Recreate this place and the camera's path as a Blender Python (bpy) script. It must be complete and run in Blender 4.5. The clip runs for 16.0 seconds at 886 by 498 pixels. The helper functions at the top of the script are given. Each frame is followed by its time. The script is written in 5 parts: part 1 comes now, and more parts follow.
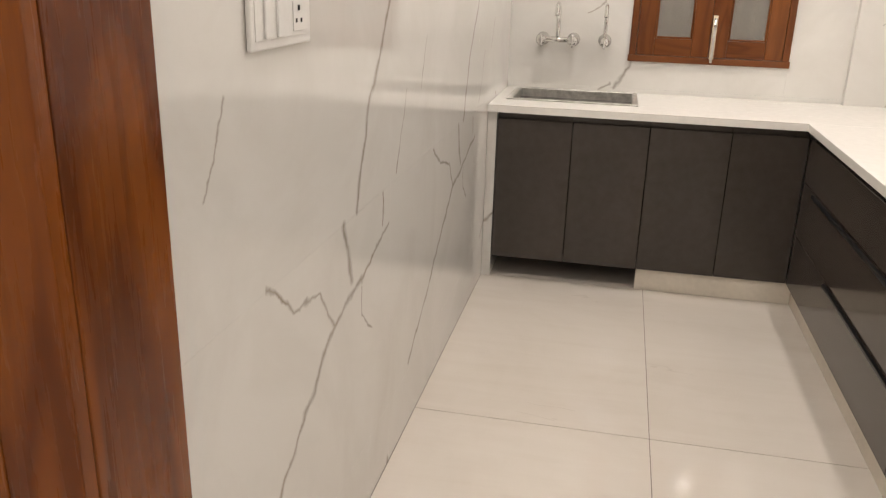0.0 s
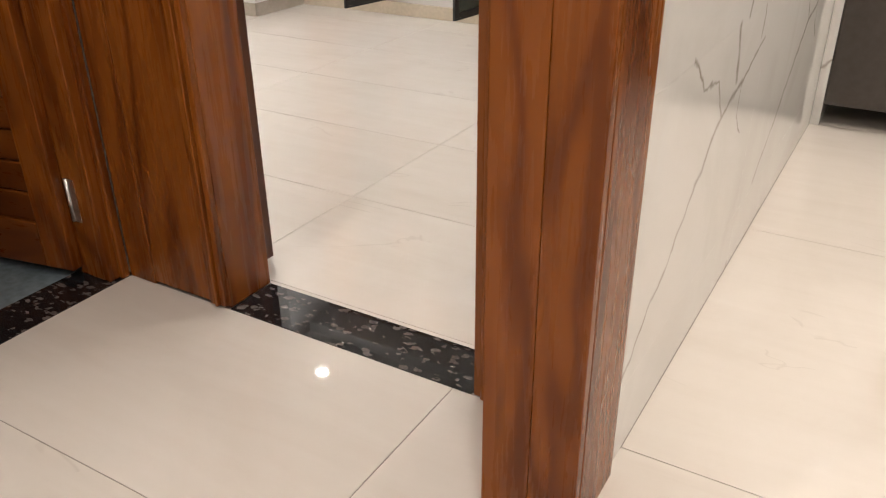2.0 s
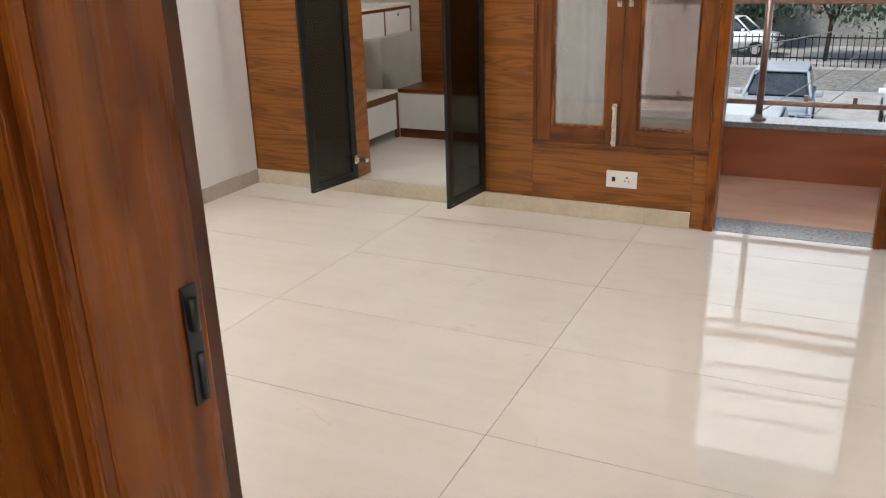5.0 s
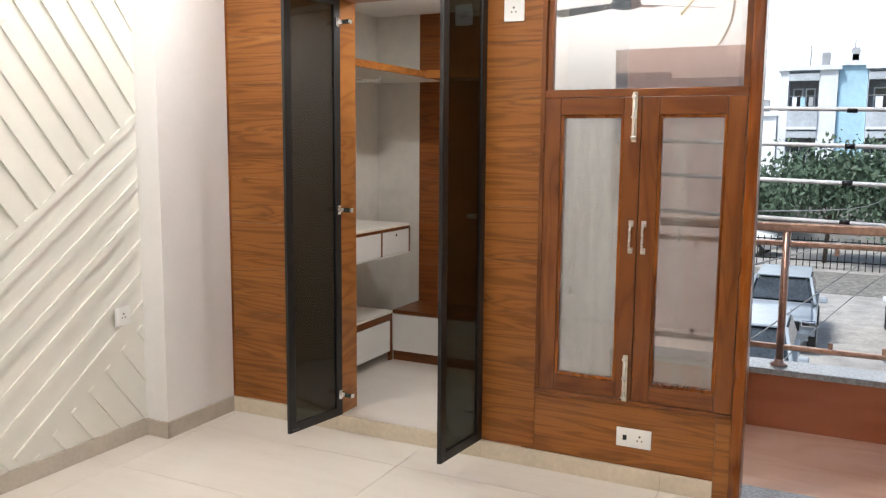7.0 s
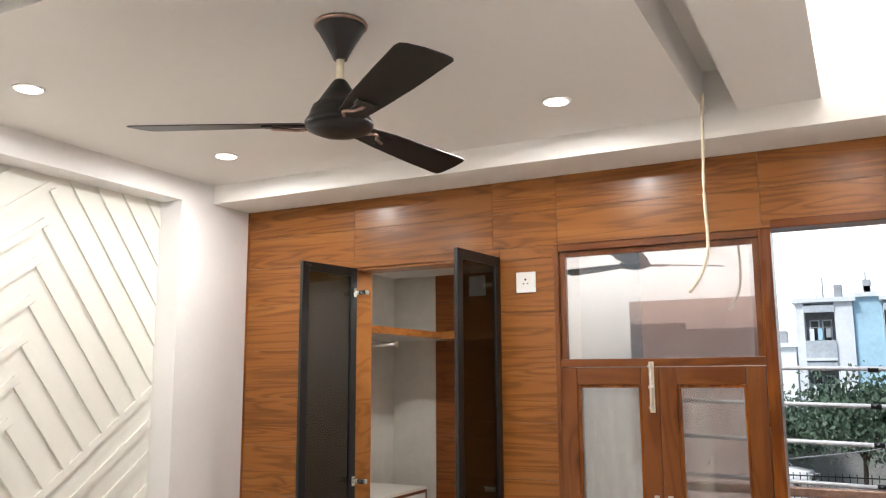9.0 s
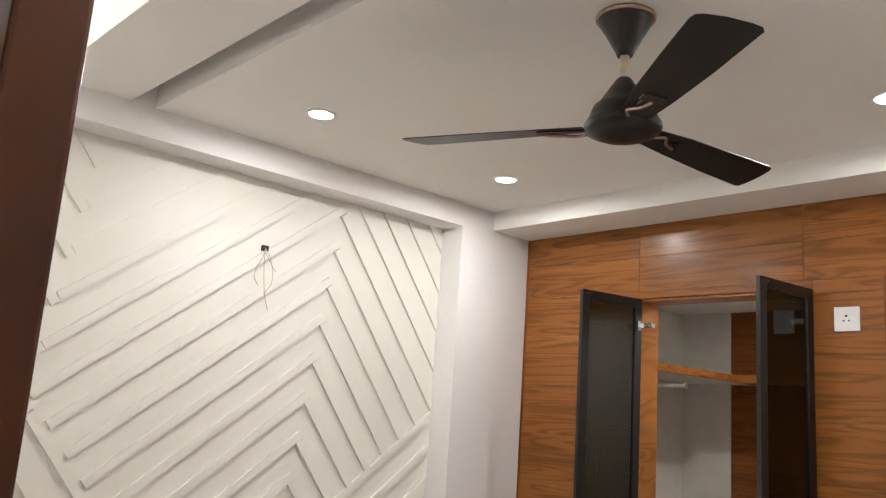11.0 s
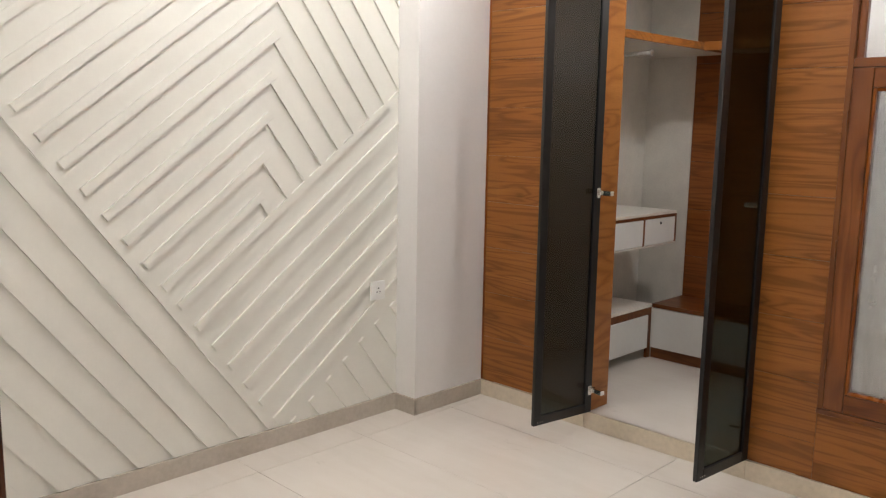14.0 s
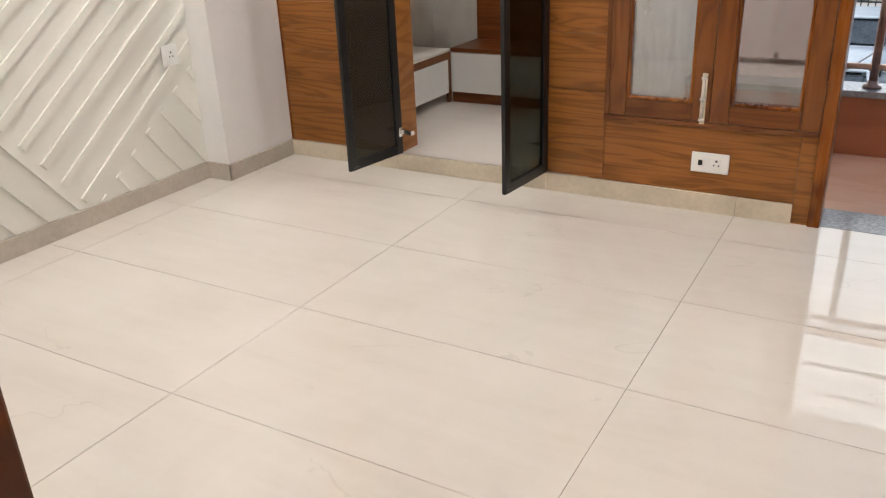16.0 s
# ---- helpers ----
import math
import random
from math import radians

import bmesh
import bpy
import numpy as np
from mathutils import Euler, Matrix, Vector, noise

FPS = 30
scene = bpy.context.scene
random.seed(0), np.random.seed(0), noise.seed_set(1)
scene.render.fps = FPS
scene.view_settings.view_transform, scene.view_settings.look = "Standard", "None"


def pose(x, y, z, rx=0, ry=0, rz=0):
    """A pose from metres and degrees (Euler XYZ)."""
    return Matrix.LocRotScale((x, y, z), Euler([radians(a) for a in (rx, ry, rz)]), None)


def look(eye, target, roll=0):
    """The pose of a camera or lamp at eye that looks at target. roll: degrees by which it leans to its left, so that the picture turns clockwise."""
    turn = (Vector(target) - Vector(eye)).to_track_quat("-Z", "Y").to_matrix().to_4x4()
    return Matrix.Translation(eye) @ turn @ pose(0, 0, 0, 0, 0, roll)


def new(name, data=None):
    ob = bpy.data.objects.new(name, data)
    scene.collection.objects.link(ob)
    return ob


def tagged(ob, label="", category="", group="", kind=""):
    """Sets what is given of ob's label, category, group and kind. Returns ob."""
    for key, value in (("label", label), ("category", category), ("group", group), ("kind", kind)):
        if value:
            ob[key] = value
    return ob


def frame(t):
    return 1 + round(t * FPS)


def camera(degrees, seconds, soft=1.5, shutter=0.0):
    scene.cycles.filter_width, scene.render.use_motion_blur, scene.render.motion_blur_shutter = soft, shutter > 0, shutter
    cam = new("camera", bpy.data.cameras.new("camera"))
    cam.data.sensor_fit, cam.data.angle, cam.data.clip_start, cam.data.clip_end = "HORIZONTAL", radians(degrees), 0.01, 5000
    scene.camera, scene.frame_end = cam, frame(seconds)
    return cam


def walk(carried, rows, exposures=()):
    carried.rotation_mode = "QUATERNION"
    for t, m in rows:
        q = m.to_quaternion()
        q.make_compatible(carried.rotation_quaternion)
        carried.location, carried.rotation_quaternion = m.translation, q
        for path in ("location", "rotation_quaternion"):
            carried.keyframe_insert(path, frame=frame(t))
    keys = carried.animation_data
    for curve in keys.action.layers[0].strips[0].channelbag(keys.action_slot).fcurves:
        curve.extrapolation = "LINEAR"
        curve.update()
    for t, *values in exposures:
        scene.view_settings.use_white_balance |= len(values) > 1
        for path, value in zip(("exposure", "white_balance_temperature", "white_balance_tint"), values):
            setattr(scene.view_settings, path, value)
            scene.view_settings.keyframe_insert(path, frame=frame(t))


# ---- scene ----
cam = camera(57.2, 16.0, 1.25)
PATH = [
    (0, (0.514, -0.502, 1.265), (0.132, 1.351, 0.619), 1.7),
    (0.5, (0.541, -0.644, 1.268), (0.117, 1.107, 0.398), 1.3),
    (0.7, (0.555, -0.725, 1.211), (0.089, 1.001, 0.314), 0.0),
    (1, (0.48, -0.792, 1.257), (-0.063, 0.829, 0.22), 1.5),
    (1.5, (0.456, -0.942, 1.152), (-0.365, 0.612, 0.198), 1.1),
    (2, (0.361, -0.913, 1.169), (-0.547, 0.611, 0.246), -0.5),
    (2.4, (0.224, -0.877, 1.208), (-0.751, 0.634, 0.334), 0.5),
    (2.5, (0.194, -0.814, 1.206), (-0.826, 0.663, 0.324), 0.2),
    (3, (0.015, -0.699, 1.213), (-0.926, 0.748, 0.203), 1.7),
    (3.5, (-0.207, -0.596, 1.213), (-0.943, 0.915, 0.129), -2.5),
    (4, (-0.343, -0.454, 1.209), (-1.058, 1.144, 0.242), -0.8),
    (4.2, (-0.386, -0.377, 1.22), (-1.133, 1.256, 0.34), -1.1),
    (6.3, (-0.584, 0.305, 1.478), (-1.441, 2.055, 1.012), -0.7),
    (6.5, (-0.617, 0.339, 1.481), (-1.489, 2.1, 1.086), 0.2),
    (7, (-0.633, 0.344, 1.545), (-1.501, 2.131, 1.288), 0.5),
    (7.5, (-0.635, 0.349, 1.581), (-1.494, 2.154, 1.457), 0.9),
    (8, (-0.635, 0.354, 1.632), (-1.477, 2.168, 1.64), 0.4),
    (8.5, (-0.627, 0.363, 1.673), (-1.477, 2.169, 1.789), 0.2),
    (9, (-0.626, 0.363, 1.715), (-1.53, 2.12, 2.026), -0.3),
    (9.5, (-0.672, 0.382, 1.728), (-1.59, 2.069, 2.289), -0.9),
    (10, (-0.729, 0.48, 1.729), (-1.898, 1.991, 2.31), -0.2),
    (10.2, (-0.734, 0.52, 1.728), (-2.002, 1.946, 2.309), 0.9),
    (12.3, (-0.798, 0.601, 1.611), (-2.294, 1.903, 1.639), 1.2),
    (12.5, (-0.791, 0.61, 1.605), (-2.281, 1.92, 1.584), 1.1),
    (13, (-0.789, 0.602, 1.578), (-2.252, 1.945, 1.458), 1.6),
    (13.5, (-0.777, 0.585, 1.553), (-2.208, 1.96, 1.344), 1.6),
    (14, (-0.753, 0.573, 1.512), (-2.135, 1.986, 1.21), 1.0),
    (14.5, (-0.76, 0.555, 1.496), (-2.067, 2.002, 1.038), 0.1),
    (15, (-0.73, 0.52, 1.44), (-1.926, 2.032, 0.876), -0.8),
    (15.5, (-0.713, 0.486, 1.363), (-1.764, 2.073, 0.71), -1.4),
    (16, (-0.716, 0.456, 1.325), (-1.65, 2.049, 0.522), -2.4),
]
EXPOSURES = [(0, -0.38), (0.6, -0.05), (1.5, 0.0), (3, 0.28), (3.6, 0.22), (4.2, -0.2), (6.3, 0.05), (8.5, 0.0), (9.5, -0.25), (10.2, -0.4), (12.3, -0.58), (13.5, -0.4), (14.5, -0.2), (16, 0.0)]
walk(cam, [(t, look(eye, target, roll)) for t, eye, target, roll in PATH], EXPOSURES)

SKY = 0.145
BED_W, HALL_W, KIT_W, COVE_W, CLOSET_FILL_W = 14.0, 13.0, 13.0, 40.0, 12.0


# ---- light ----
world = bpy.data.worlds.new("sky_world")
scene.world = world
world.use_nodes = True
wn = world.node_tree
sky = wn.nodes.new("ShaderNodeTexSky")
sky.sky_type = 'NISHITA'
sky.sun_disc = False
sky.sun_elevation = radians(48)
sky.sun_rotation = radians(200)
sky.air_density, sky.dust_density, sky.ozone_density = 1.2, 1.0, 3.0
wn.nodes["Background"].inputs["Strength"].default_value = SKY
wn.links.new(sky.outputs[0], wn.nodes["Background"].inputs["Color"])


def lamp_sun(strength):
    d = bpy.data.lights.new("sun", 'SUN')
    d.energy, d.angle, d.color = strength, radians(12), (1.0, 0.98, 0.95)
    ob = new("sun", d)
    ob.matrix_world = look((-10, -14, 25), (0, 0, 0))


def lamp_area(name, x, y, z, sx, sy, watts, colour, up=False):
    d = bpy.data.lights.new(name, 'AREA')
    d.shape, d.size, d.size_y, d.energy, d.color = 'RECTANGLE', sx, sy, watts, colour
    ob = new(name, d)
    ob.matrix_world = pose(x, y, z, 180 if up else 0, 0, 0)
    return ob


def lamp_disc(name, x, y, z, size, watts, colour):
    d = bpy.data.lights.new(name, 'AREA')
    d.shape, d.size, d.energy, d.color, d.spread = 'DISK', size, watts, colour, radians(178)
    ob = new(name, d)
    ob.location = (x, y, z)


WARM = (1.0, 0.915, 0.845)
COOL = (1.0, 0.985, 0.975)
lamp_sun(5.0)
CEIL = 2.75
BED_LAMPS = [(-1.597, 3.20), (-3.232, 3.20), (-3.232, 2.172)]
HALL_LAMPS = [(0.62, -0.9), (-0.9, -0.9), (0.62, -2.3), (-0.9, -2.3)]
KIT_LAMPS = [(0.42, 2.75), (0.42, 1.2), (1.35, 2.75), (1.35, 1.2)]
for bx, by in BED_LAMPS:
    lamp_disc("bedroom_downlight_glow", bx, by, CEIL - 0.012, 0.085, BED_W, COOL)
for bx, by in HALL_LAMPS:
    lamp_disc("hall_downlight_glow", bx, by, CEIL - 0.012, 0.085, HALL_W, WARM)
for bx, by in KIT_LAMPS:
    lamp_disc("kitchen_downlight_glow", bx, by, CEIL - 0.012, 0.085, KIT_W, WARM)
# LED strips hidden on top of the ceiling bands, shining up into the coves
lamp_area("cove_strip_right", -0.62, 2.3, 2.80, 0.04, 2.6, COVE_W, COOL, True)
near_cove = lamp_area("cove_strip_near", -2.2, 1.335, 2.83, 2.9, 0.05, COVE_W * 0.95, COOL, True)
near_cove.matrix_world = look((-2.2, 1.335, 2.83), (-2.2, 0.585, 2.93))


# ---- materials ----
def mat(name, colour, rough=0.5, metal=0.0):
    m = bpy.data.materials.new(name)
    m.use_nodes = True
    b = m.node_tree.nodes["Principled BSDF"]
    b.inputs["Base Color"].default_value = (*colour, 1)
    b.inputs["Roughness"].default_value = rough
    b.inputs["Metallic"].default_value = metal
    return m


class G:
    """Short hand for building node trees."""

    def __init__(self, m):
        self.t, self.b = m.node_tree, m.node_tree.nodes.get("Principled BSDF")

    def add(self, kind, **settings):
        n = self.t.nodes.new(kind)
        for key, value in settings.items():
            if key in n.inputs:
                n.inputs[key].default_value = value
        return n

    def link(self, a, b):
        self.t.links.new(a, b)

    def coords(self, scale=(1, 1, 1), random_shift=0.0):
        c = self.add("ShaderNodeTexCoord")
        mp = self.add("ShaderNodeMapping")
        mp.inputs["Scale"].default_value = scale
        self.link(c.outputs["Object"], mp.inputs["Vector"])
        if random_shift:
            info = self.add("ShaderNodeObjectInfo")
            mul = self.math('MULTIPLY', info.outputs["Random"], random_shift)
            comb = self.add("ShaderNodeCombineXYZ")
            for k in range(3):
                self.link(mul, comb.inputs[k])
            self.link(comb.outputs[0], mp.inputs["Location"])
        return mp.outputs[0]

    def noise(self, vec, scale, detail=4.0, rough=0.55, distortion=0.0):
        n = self.add("ShaderNodeTexNoise", Scale=scale, Detail=detail, Roughness=rough, Distortion=distortion)
        self.link(vec, n.inputs["Vector"])
        return n.outputs["Fac"]

    def math(self, op, a, b=None, clamp=False):
        n = self.t.nodes.new("ShaderNodeMath")
        n.operation, n.use_clamp = op, clamp
        for k, v in enumerate((a, b)):
            if v is None:
                continue
            if isinstance(v, (int, float)):
                n.inputs[k].default_value = v
            else:
                self.link(v, n.inputs[k])
        return n.outputs[0]

    def ramp(self, fac, stops):
        n = self.t.nodes.new("ShaderNodeValToRGB")
        e = n.color_ramp.elements
        while len(e) < len(stops):
            e.new(0.5)
        for k, (p, c) in enumerate(stops):
            e[k].position = p
            e[k].color = (*c, 1)
        self.link(fac, n.inputs[0])
        return n.outputs[0]

    def mix(self, fac, a, b):
        n = self.t.nodes.new("ShaderNodeMix")
        n.data_type = 'RGBA'
        for sock, v in ((n.inputs[0], fac), (n.inputs[6], a), (n.inputs[7], b)):
            if isinstance(v, (int, float)):
                sock.default_value = v
            elif isinstance(v, tuple):
                sock.default_value = (*v, 1)
            else:
                self.link(v, sock)
        return n.outputs[2]

    def bump(self, height, strength=0.2, distance=0.002):
        n = self.add("ShaderNodeBump", Strength=strength, Distance=distance)
        self.link(height, n.inputs["Height"])
        self.link(n.outputs[0], self.b.inputs["Normal"])

    def colour(self, c):
        self.link(c, self.b.inputs["Base Color"])

    def rough(self, fac, lo, hi):
        self.link(self.math('ADD', self.math('MULTIPLY', fac, hi - lo), lo), self.b.inputs["Roughness"])


def wood(name, dark, mid, light, grain, rough=0.25, shift=0.0, coat=0.12, rings=60.0, line=0.45, knot=0.8, fibre=0.3, sharp=3.0):
    """Polished wood: growth rings that bend round knots, slow colour drift and fine fibres; grain stretches the figure along each axis."""
    m = mat(name, mid, rough)
    g = G(m)
    v = g.coords(grain, shift)
    knots = g.add("ShaderNodeTexVoronoi", Scale=knot)
    g.link(g.coords(tuple(max(a, 0.45 * max(grain)) for a in grain), shift), knots.inputs["Vector"])
    d = knots.outputs["Distance"]
    eye = g.math('POWER', g.math('SUBTRACT', 1.0, g.math('MULTIPLY', d, 2.6), True), 2.0)
    field = g.math('ADD', g.noise(v, 0.9, 2, 0.45, 0.7), g.math('MULTIPLY', eye, 0.22))
    wave = g.math('ADD', g.math('MULTIPLY', g.math('SINE', g.math('MULTIPLY', field, rings)), 0.5), 0.5)
    ring = g.math('POWER', wave, sharp)
    drift = g.noise(v, 0.55, 3, 0.5, 0.4)
    fine = g.noise(g.coords(tuple(a * 8 for a in grain), shift), 4.0, 5, 0.7)
    streak = g.noise(g.coords(tuple(a * (3.0 if a < max(grain) else 9.0) for a in grain), shift), 1.2, 4, 0.6)
    base = g.ramp(g.math('ADD', g.math('MULTIPLY', drift, 0.7), g.math('MULTIPLY', streak, 0.3)), [(0.28, dark), (0.42, mid), (0.54, mid), (0.68, light)])
    c = g.mix(g.math('MULTIPLY', g.math('MULTIPLY', ring, line), g.math('ADD', streak, 0.35, True)), base, dark)
    c = g.mix(g.math('MULTIPLY', g.math('SUBTRACT', 1.0, wave), 0.22), c, light)
    pore = g.math('MULTIPLY', g.math('SUBTRACT', fine, 0.5, True), fibre * 4.0, True)
    c = g.mix(pore, c, dark)
    c = g.mix(g.math('MULTIPLY', g.math('MULTIPLY', eye, streak), 0.9, True), c, dark)
    core = g.math('SUBTRACT', 1.0, g.math('MULTIPLY', d, 11.0), True)
    c = g.mix(g.math('MULTIPLY', core, 0.75), c, tuple(a * 0.45 for a in dark))
    g.colour(c)
    g.rough(streak, rough * 0.88, rough * 1.15)
    g.b.inputs["Coat Weight"].default_value = coat
    g.b.inputs["Coat Roughness"].default_value = 0.16
    g.b.inputs["Specular IOR Level"].default_value = 0.27
    g.bump(ring, 0.02, 0.0005)
    return m


M_DOOR = wood("polished_teak_upright", (0.060, 0.011, 0.0013), (0.185, 0.048, 0.0058), (0.295, 0.098, 0.0135), (5.0, 5.0, 0.95), 0.27, 7.0, 0.04, 34.0, 0.6, 0.8, 0.0)
M_DOOR_X = wood("polished_teak_cross", (0.045, 0.008, 0.001), (0.135, 0.034, 0.0045), (0.22, 0.070, 0.011), (0.9, 5.5, 5.5), 0.28, 7.0, 0.04, 32.0, 0.5, 0.7, 0.0)
# figure of M_DOOR in tones about a third as bright
M_DOOR_DARK = wood("dark_teak_upright", (0.022, 0.004, 0.0007), (0.062, 0.014, 0.002), (0.10, 0.026, 0.004), (5.0, 5.0, 0.95), 0.3, 7.0, 0.04, 34.0, 0.5, 0.8, 0.0)
M_FRAME = wood("window_teak_upright", (0.05, 0.011, 0.0025), (0.145, 0.044, 0.010), (0.22, 0.075, 0.018), (8, 8, 1.3), 0.3, 5.0, 0.12, 36.0, 0.4, 0.5, 0.15)
M_FRAME_X = wood("window_teak_cross", (0.05, 0.011, 0.0025), (0.145, 0.044, 0.010), (0.22, 0.075, 0.018), (1.3, 8, 8), 0.3, 5.0, 0.12, 36.0, 0.4, 0.5, 0.15)
M_LAM = wood("teak_laminate", (0.100, 0.028, 0.0055), (0.248, 0.089, 0.0185), (0.345, 0.138, 0.034), (1.0, 5, 16), 0.31, 9.0, 0.06, 40.0, 0.55, 0.3, 0.28, 3.5)


def plain(name, colour, rough, scale=6.0, amount=0.06, bump=0.05):
    m = mat(name, colour, rough)
    g = G(m)
    v = g.coords()
    n = g.math('ADD', g.math('MULTIPLY', g.noise(v, scale, 5), 0.6), g.math('MULTIPLY', g.noise(v, scale * 9, 3), 0.4))
    lo = tuple(max(0, c * (1 - amount * 2)) for c in colour)
    hi = tuple(min(1, c * (1 + amount)) for c in colour)
    g.colour(g.ramp(n, [(0.3, lo), (0.65, hi)]))
    g.rough(n, rough * 0.85, min(1, rough * 1.15))
    if bump:
        g.bump(g.noise(v, 90, 3), bump, 0.002)
    return m


M_WALL = plain("white_wall_paint", (0.80, 0.78, 0.76), 0.55, 6.0, 0.015, 0.03)
M_CREAM = plain("cream_wall_paint", (0.75, 0.73, 0.665), 0.5, 6.0, 0.015, 0.03)
M_CEIL = plain("ceiling_paint", (0.80, 0.775, 0.74), 0.7, 3.0, 0.012, 0.02)
M_WHITE_LAM = plain("white_laminate", (0.72, 0.72, 0.70), 0.25, 4, 0.02, 0)
M_GREY_LAM = plain("grey_white_laminate", (0.72, 0.69, 0.63), 0.35, 9, 0.05)
M_BLACK = plain("black_aluminium", (0.006, 0.006, 0.0065), 0.35, 20, 0.2, 0)
M_FAN = plain("dark_brown_fan_enamel", (0.0055, 0.0036, 0.0032), 0.4, 15, 0.2, 0)
M_PLASTIC = plain("white_switch_plastic", (0.82, 0.81, 0.78), 0.3, 10, 0.02, 0)
M_DARKHOLE = mat("dark_slot", (0.01, 0.01, 0.01), 0.8)
M_SKIRT = plain("beige_skirting_tile", (0.62, 0.53, 0.41), 0.2, 5, 0.08, 0)
M_SKIRT_W = plain("greige_skirting_tile", (0.50, 0.44, 0.37), 0.25, 5, 0.08, 0)
M_PALE = plain("pale_brown_laminate", (0.34, 0.225, 0.18), 0.4, 5, 0.1, 0)
M_PLINTH = plain("pale_cream_plinth_tile", (0.70, 0.64, 0.55), 0.15, 5, 0.05, 0)
M_GROUT = plain("grey_grout", (0.27, 0.23, 0.20), 0.8)
M_GROUT_W = plain("white_grout", (0.62, 0.60, 0.57), 0.8)
M_CHROME = plain("chrome", (0.75, 0.74, 0.72), 0.12, 30, 0.1, 0)
M_CHROME.node_tree.nodes["Principled BSDF"].inputs["Metallic"].default_value = 1
M_STEEL = plain("brushed_steel", (0.68, 0.67, 0.64), 0.36, 40, 0.2, 0)
M_STEEL.node_tree.nodes["Principled BSDF"].inputs["Metallic"].default_value = 1
M_ROSE = plain("rose_steel_rail", (0.45, 0.30, 0.24), 0.3, 30, 0.2, 0)
M_ROSE.node_tree.nodes["Principled BSDF"].inputs["Metallic"].default_value = 0.8
M_PIPE = plain("painted_grey_pipe", (0.55, 0.56, 0.58), 0.4, 30, 0.1, 0)
M_IVORY = plain("ivory_conduit", (0.72, 0.64, 0.48), 0.5, 30, 0.1, 0)
M_COUNTER = plain("white_quartz_worktop", (0.84, 0.82, 0.78), 0.15, 30, 0.03, 0)
M_CAB = plain("dark_brown_acrylic_cabinet", (0.050, 0.040, 0.033), 0.11, 3, 0.12, 0)
M_BALCONY_GREY = plain("grey_granite_sill", (0.33, 0.34, 0.36), 0.2, 60, 0.3, 0)


def floor_tile():
    m = mat("polished_cream_tile", (0.74, 0.66, 0.56), 0.07)
    g = G(m)
    v = g.coords((1, 1, 1), 13.0)
    cloud = g.noise(v, 1.3, 6, 0.6, 1.5)
    streak = g.noise(g.coords((1.2, 9, 1), 13.0), 1.5, 5, 0.6, 0.6)
    f = g.math('ADD', g.math('MULTIPLY', cloud, 0.6), g.math('MULTIPLY', streak, 0.4))
    c = g.ramp(f, [(0.25, (0.63, 0.57, 0.50)), (0.5, (0.685, 0.63, 0.565)), (0.75, (0.72, 0.67, 0.61))])
    vein = g.noise(g.coords((1.0, 2.3, 1), 13.0), 0.9, 4, 0.5, 1.0)
    line = g.math('SUBTRACT', 1.0, g.math('MULTIPLY', g.math('ABSOLUTE', g.math('SUBTRACT', vein, 0.5)), 170.0), True)
    gate = g.math('GREATER_THAN', g.noise(v, 2.6, 2), 0.60)
    c = g.mix(g.math('MULTIPLY', g.math('MULTIPLY', line, gate), 0.2), c, (0.36, 0.30, 0.25))
    g.colour(c)
    g.rough(streak, 0.012, 0.035)
    g.b.inputs["Specular IOR Level"].default_value = 0.6
    return m


M_TILE = floor_tile()


def granite():
    m = mat("black_speckled_granite", (0.02, 0.02, 0.022), 0.035)
    g = G(m)
    v = g.coords((1, 1.6, 1))
    vo = g.add("ShaderNodeTexVoronoi", Scale=30.0, Randomness=1.0)
    wob = g.add("ShaderNodeMixRGB", Fac=0.03)
    nz = g.add("ShaderNodeTexNoise", Scale=30.0)
    g.link(v, nz.inputs["Vector"])
    g.link(v, wob.inputs[1])
    g.link(nz.outputs["Color"], wob.inputs[2])
    g.link(wob.outputs[0], vo.inputs["Vector"])
    fleck = g.math('LESS_THAN', vo.outputs["Distance"], 0.40)
    pick = g.math('GREATER_THAN', g.noise(v, 17.0, 3), 0.50)
    inner = g.noise(v, 120, 4)
    f = g.math('MULTIPLY', g.math('MULTIPLY', fleck, pick), inner)
    c = g.mix(g.math('MULTIPLY', f, 0.95), (0.013, 0.012, 0.013), (0.24, 0.20, 0.18))
    g.colour(c)
    return m


M_GRANITE = granite()


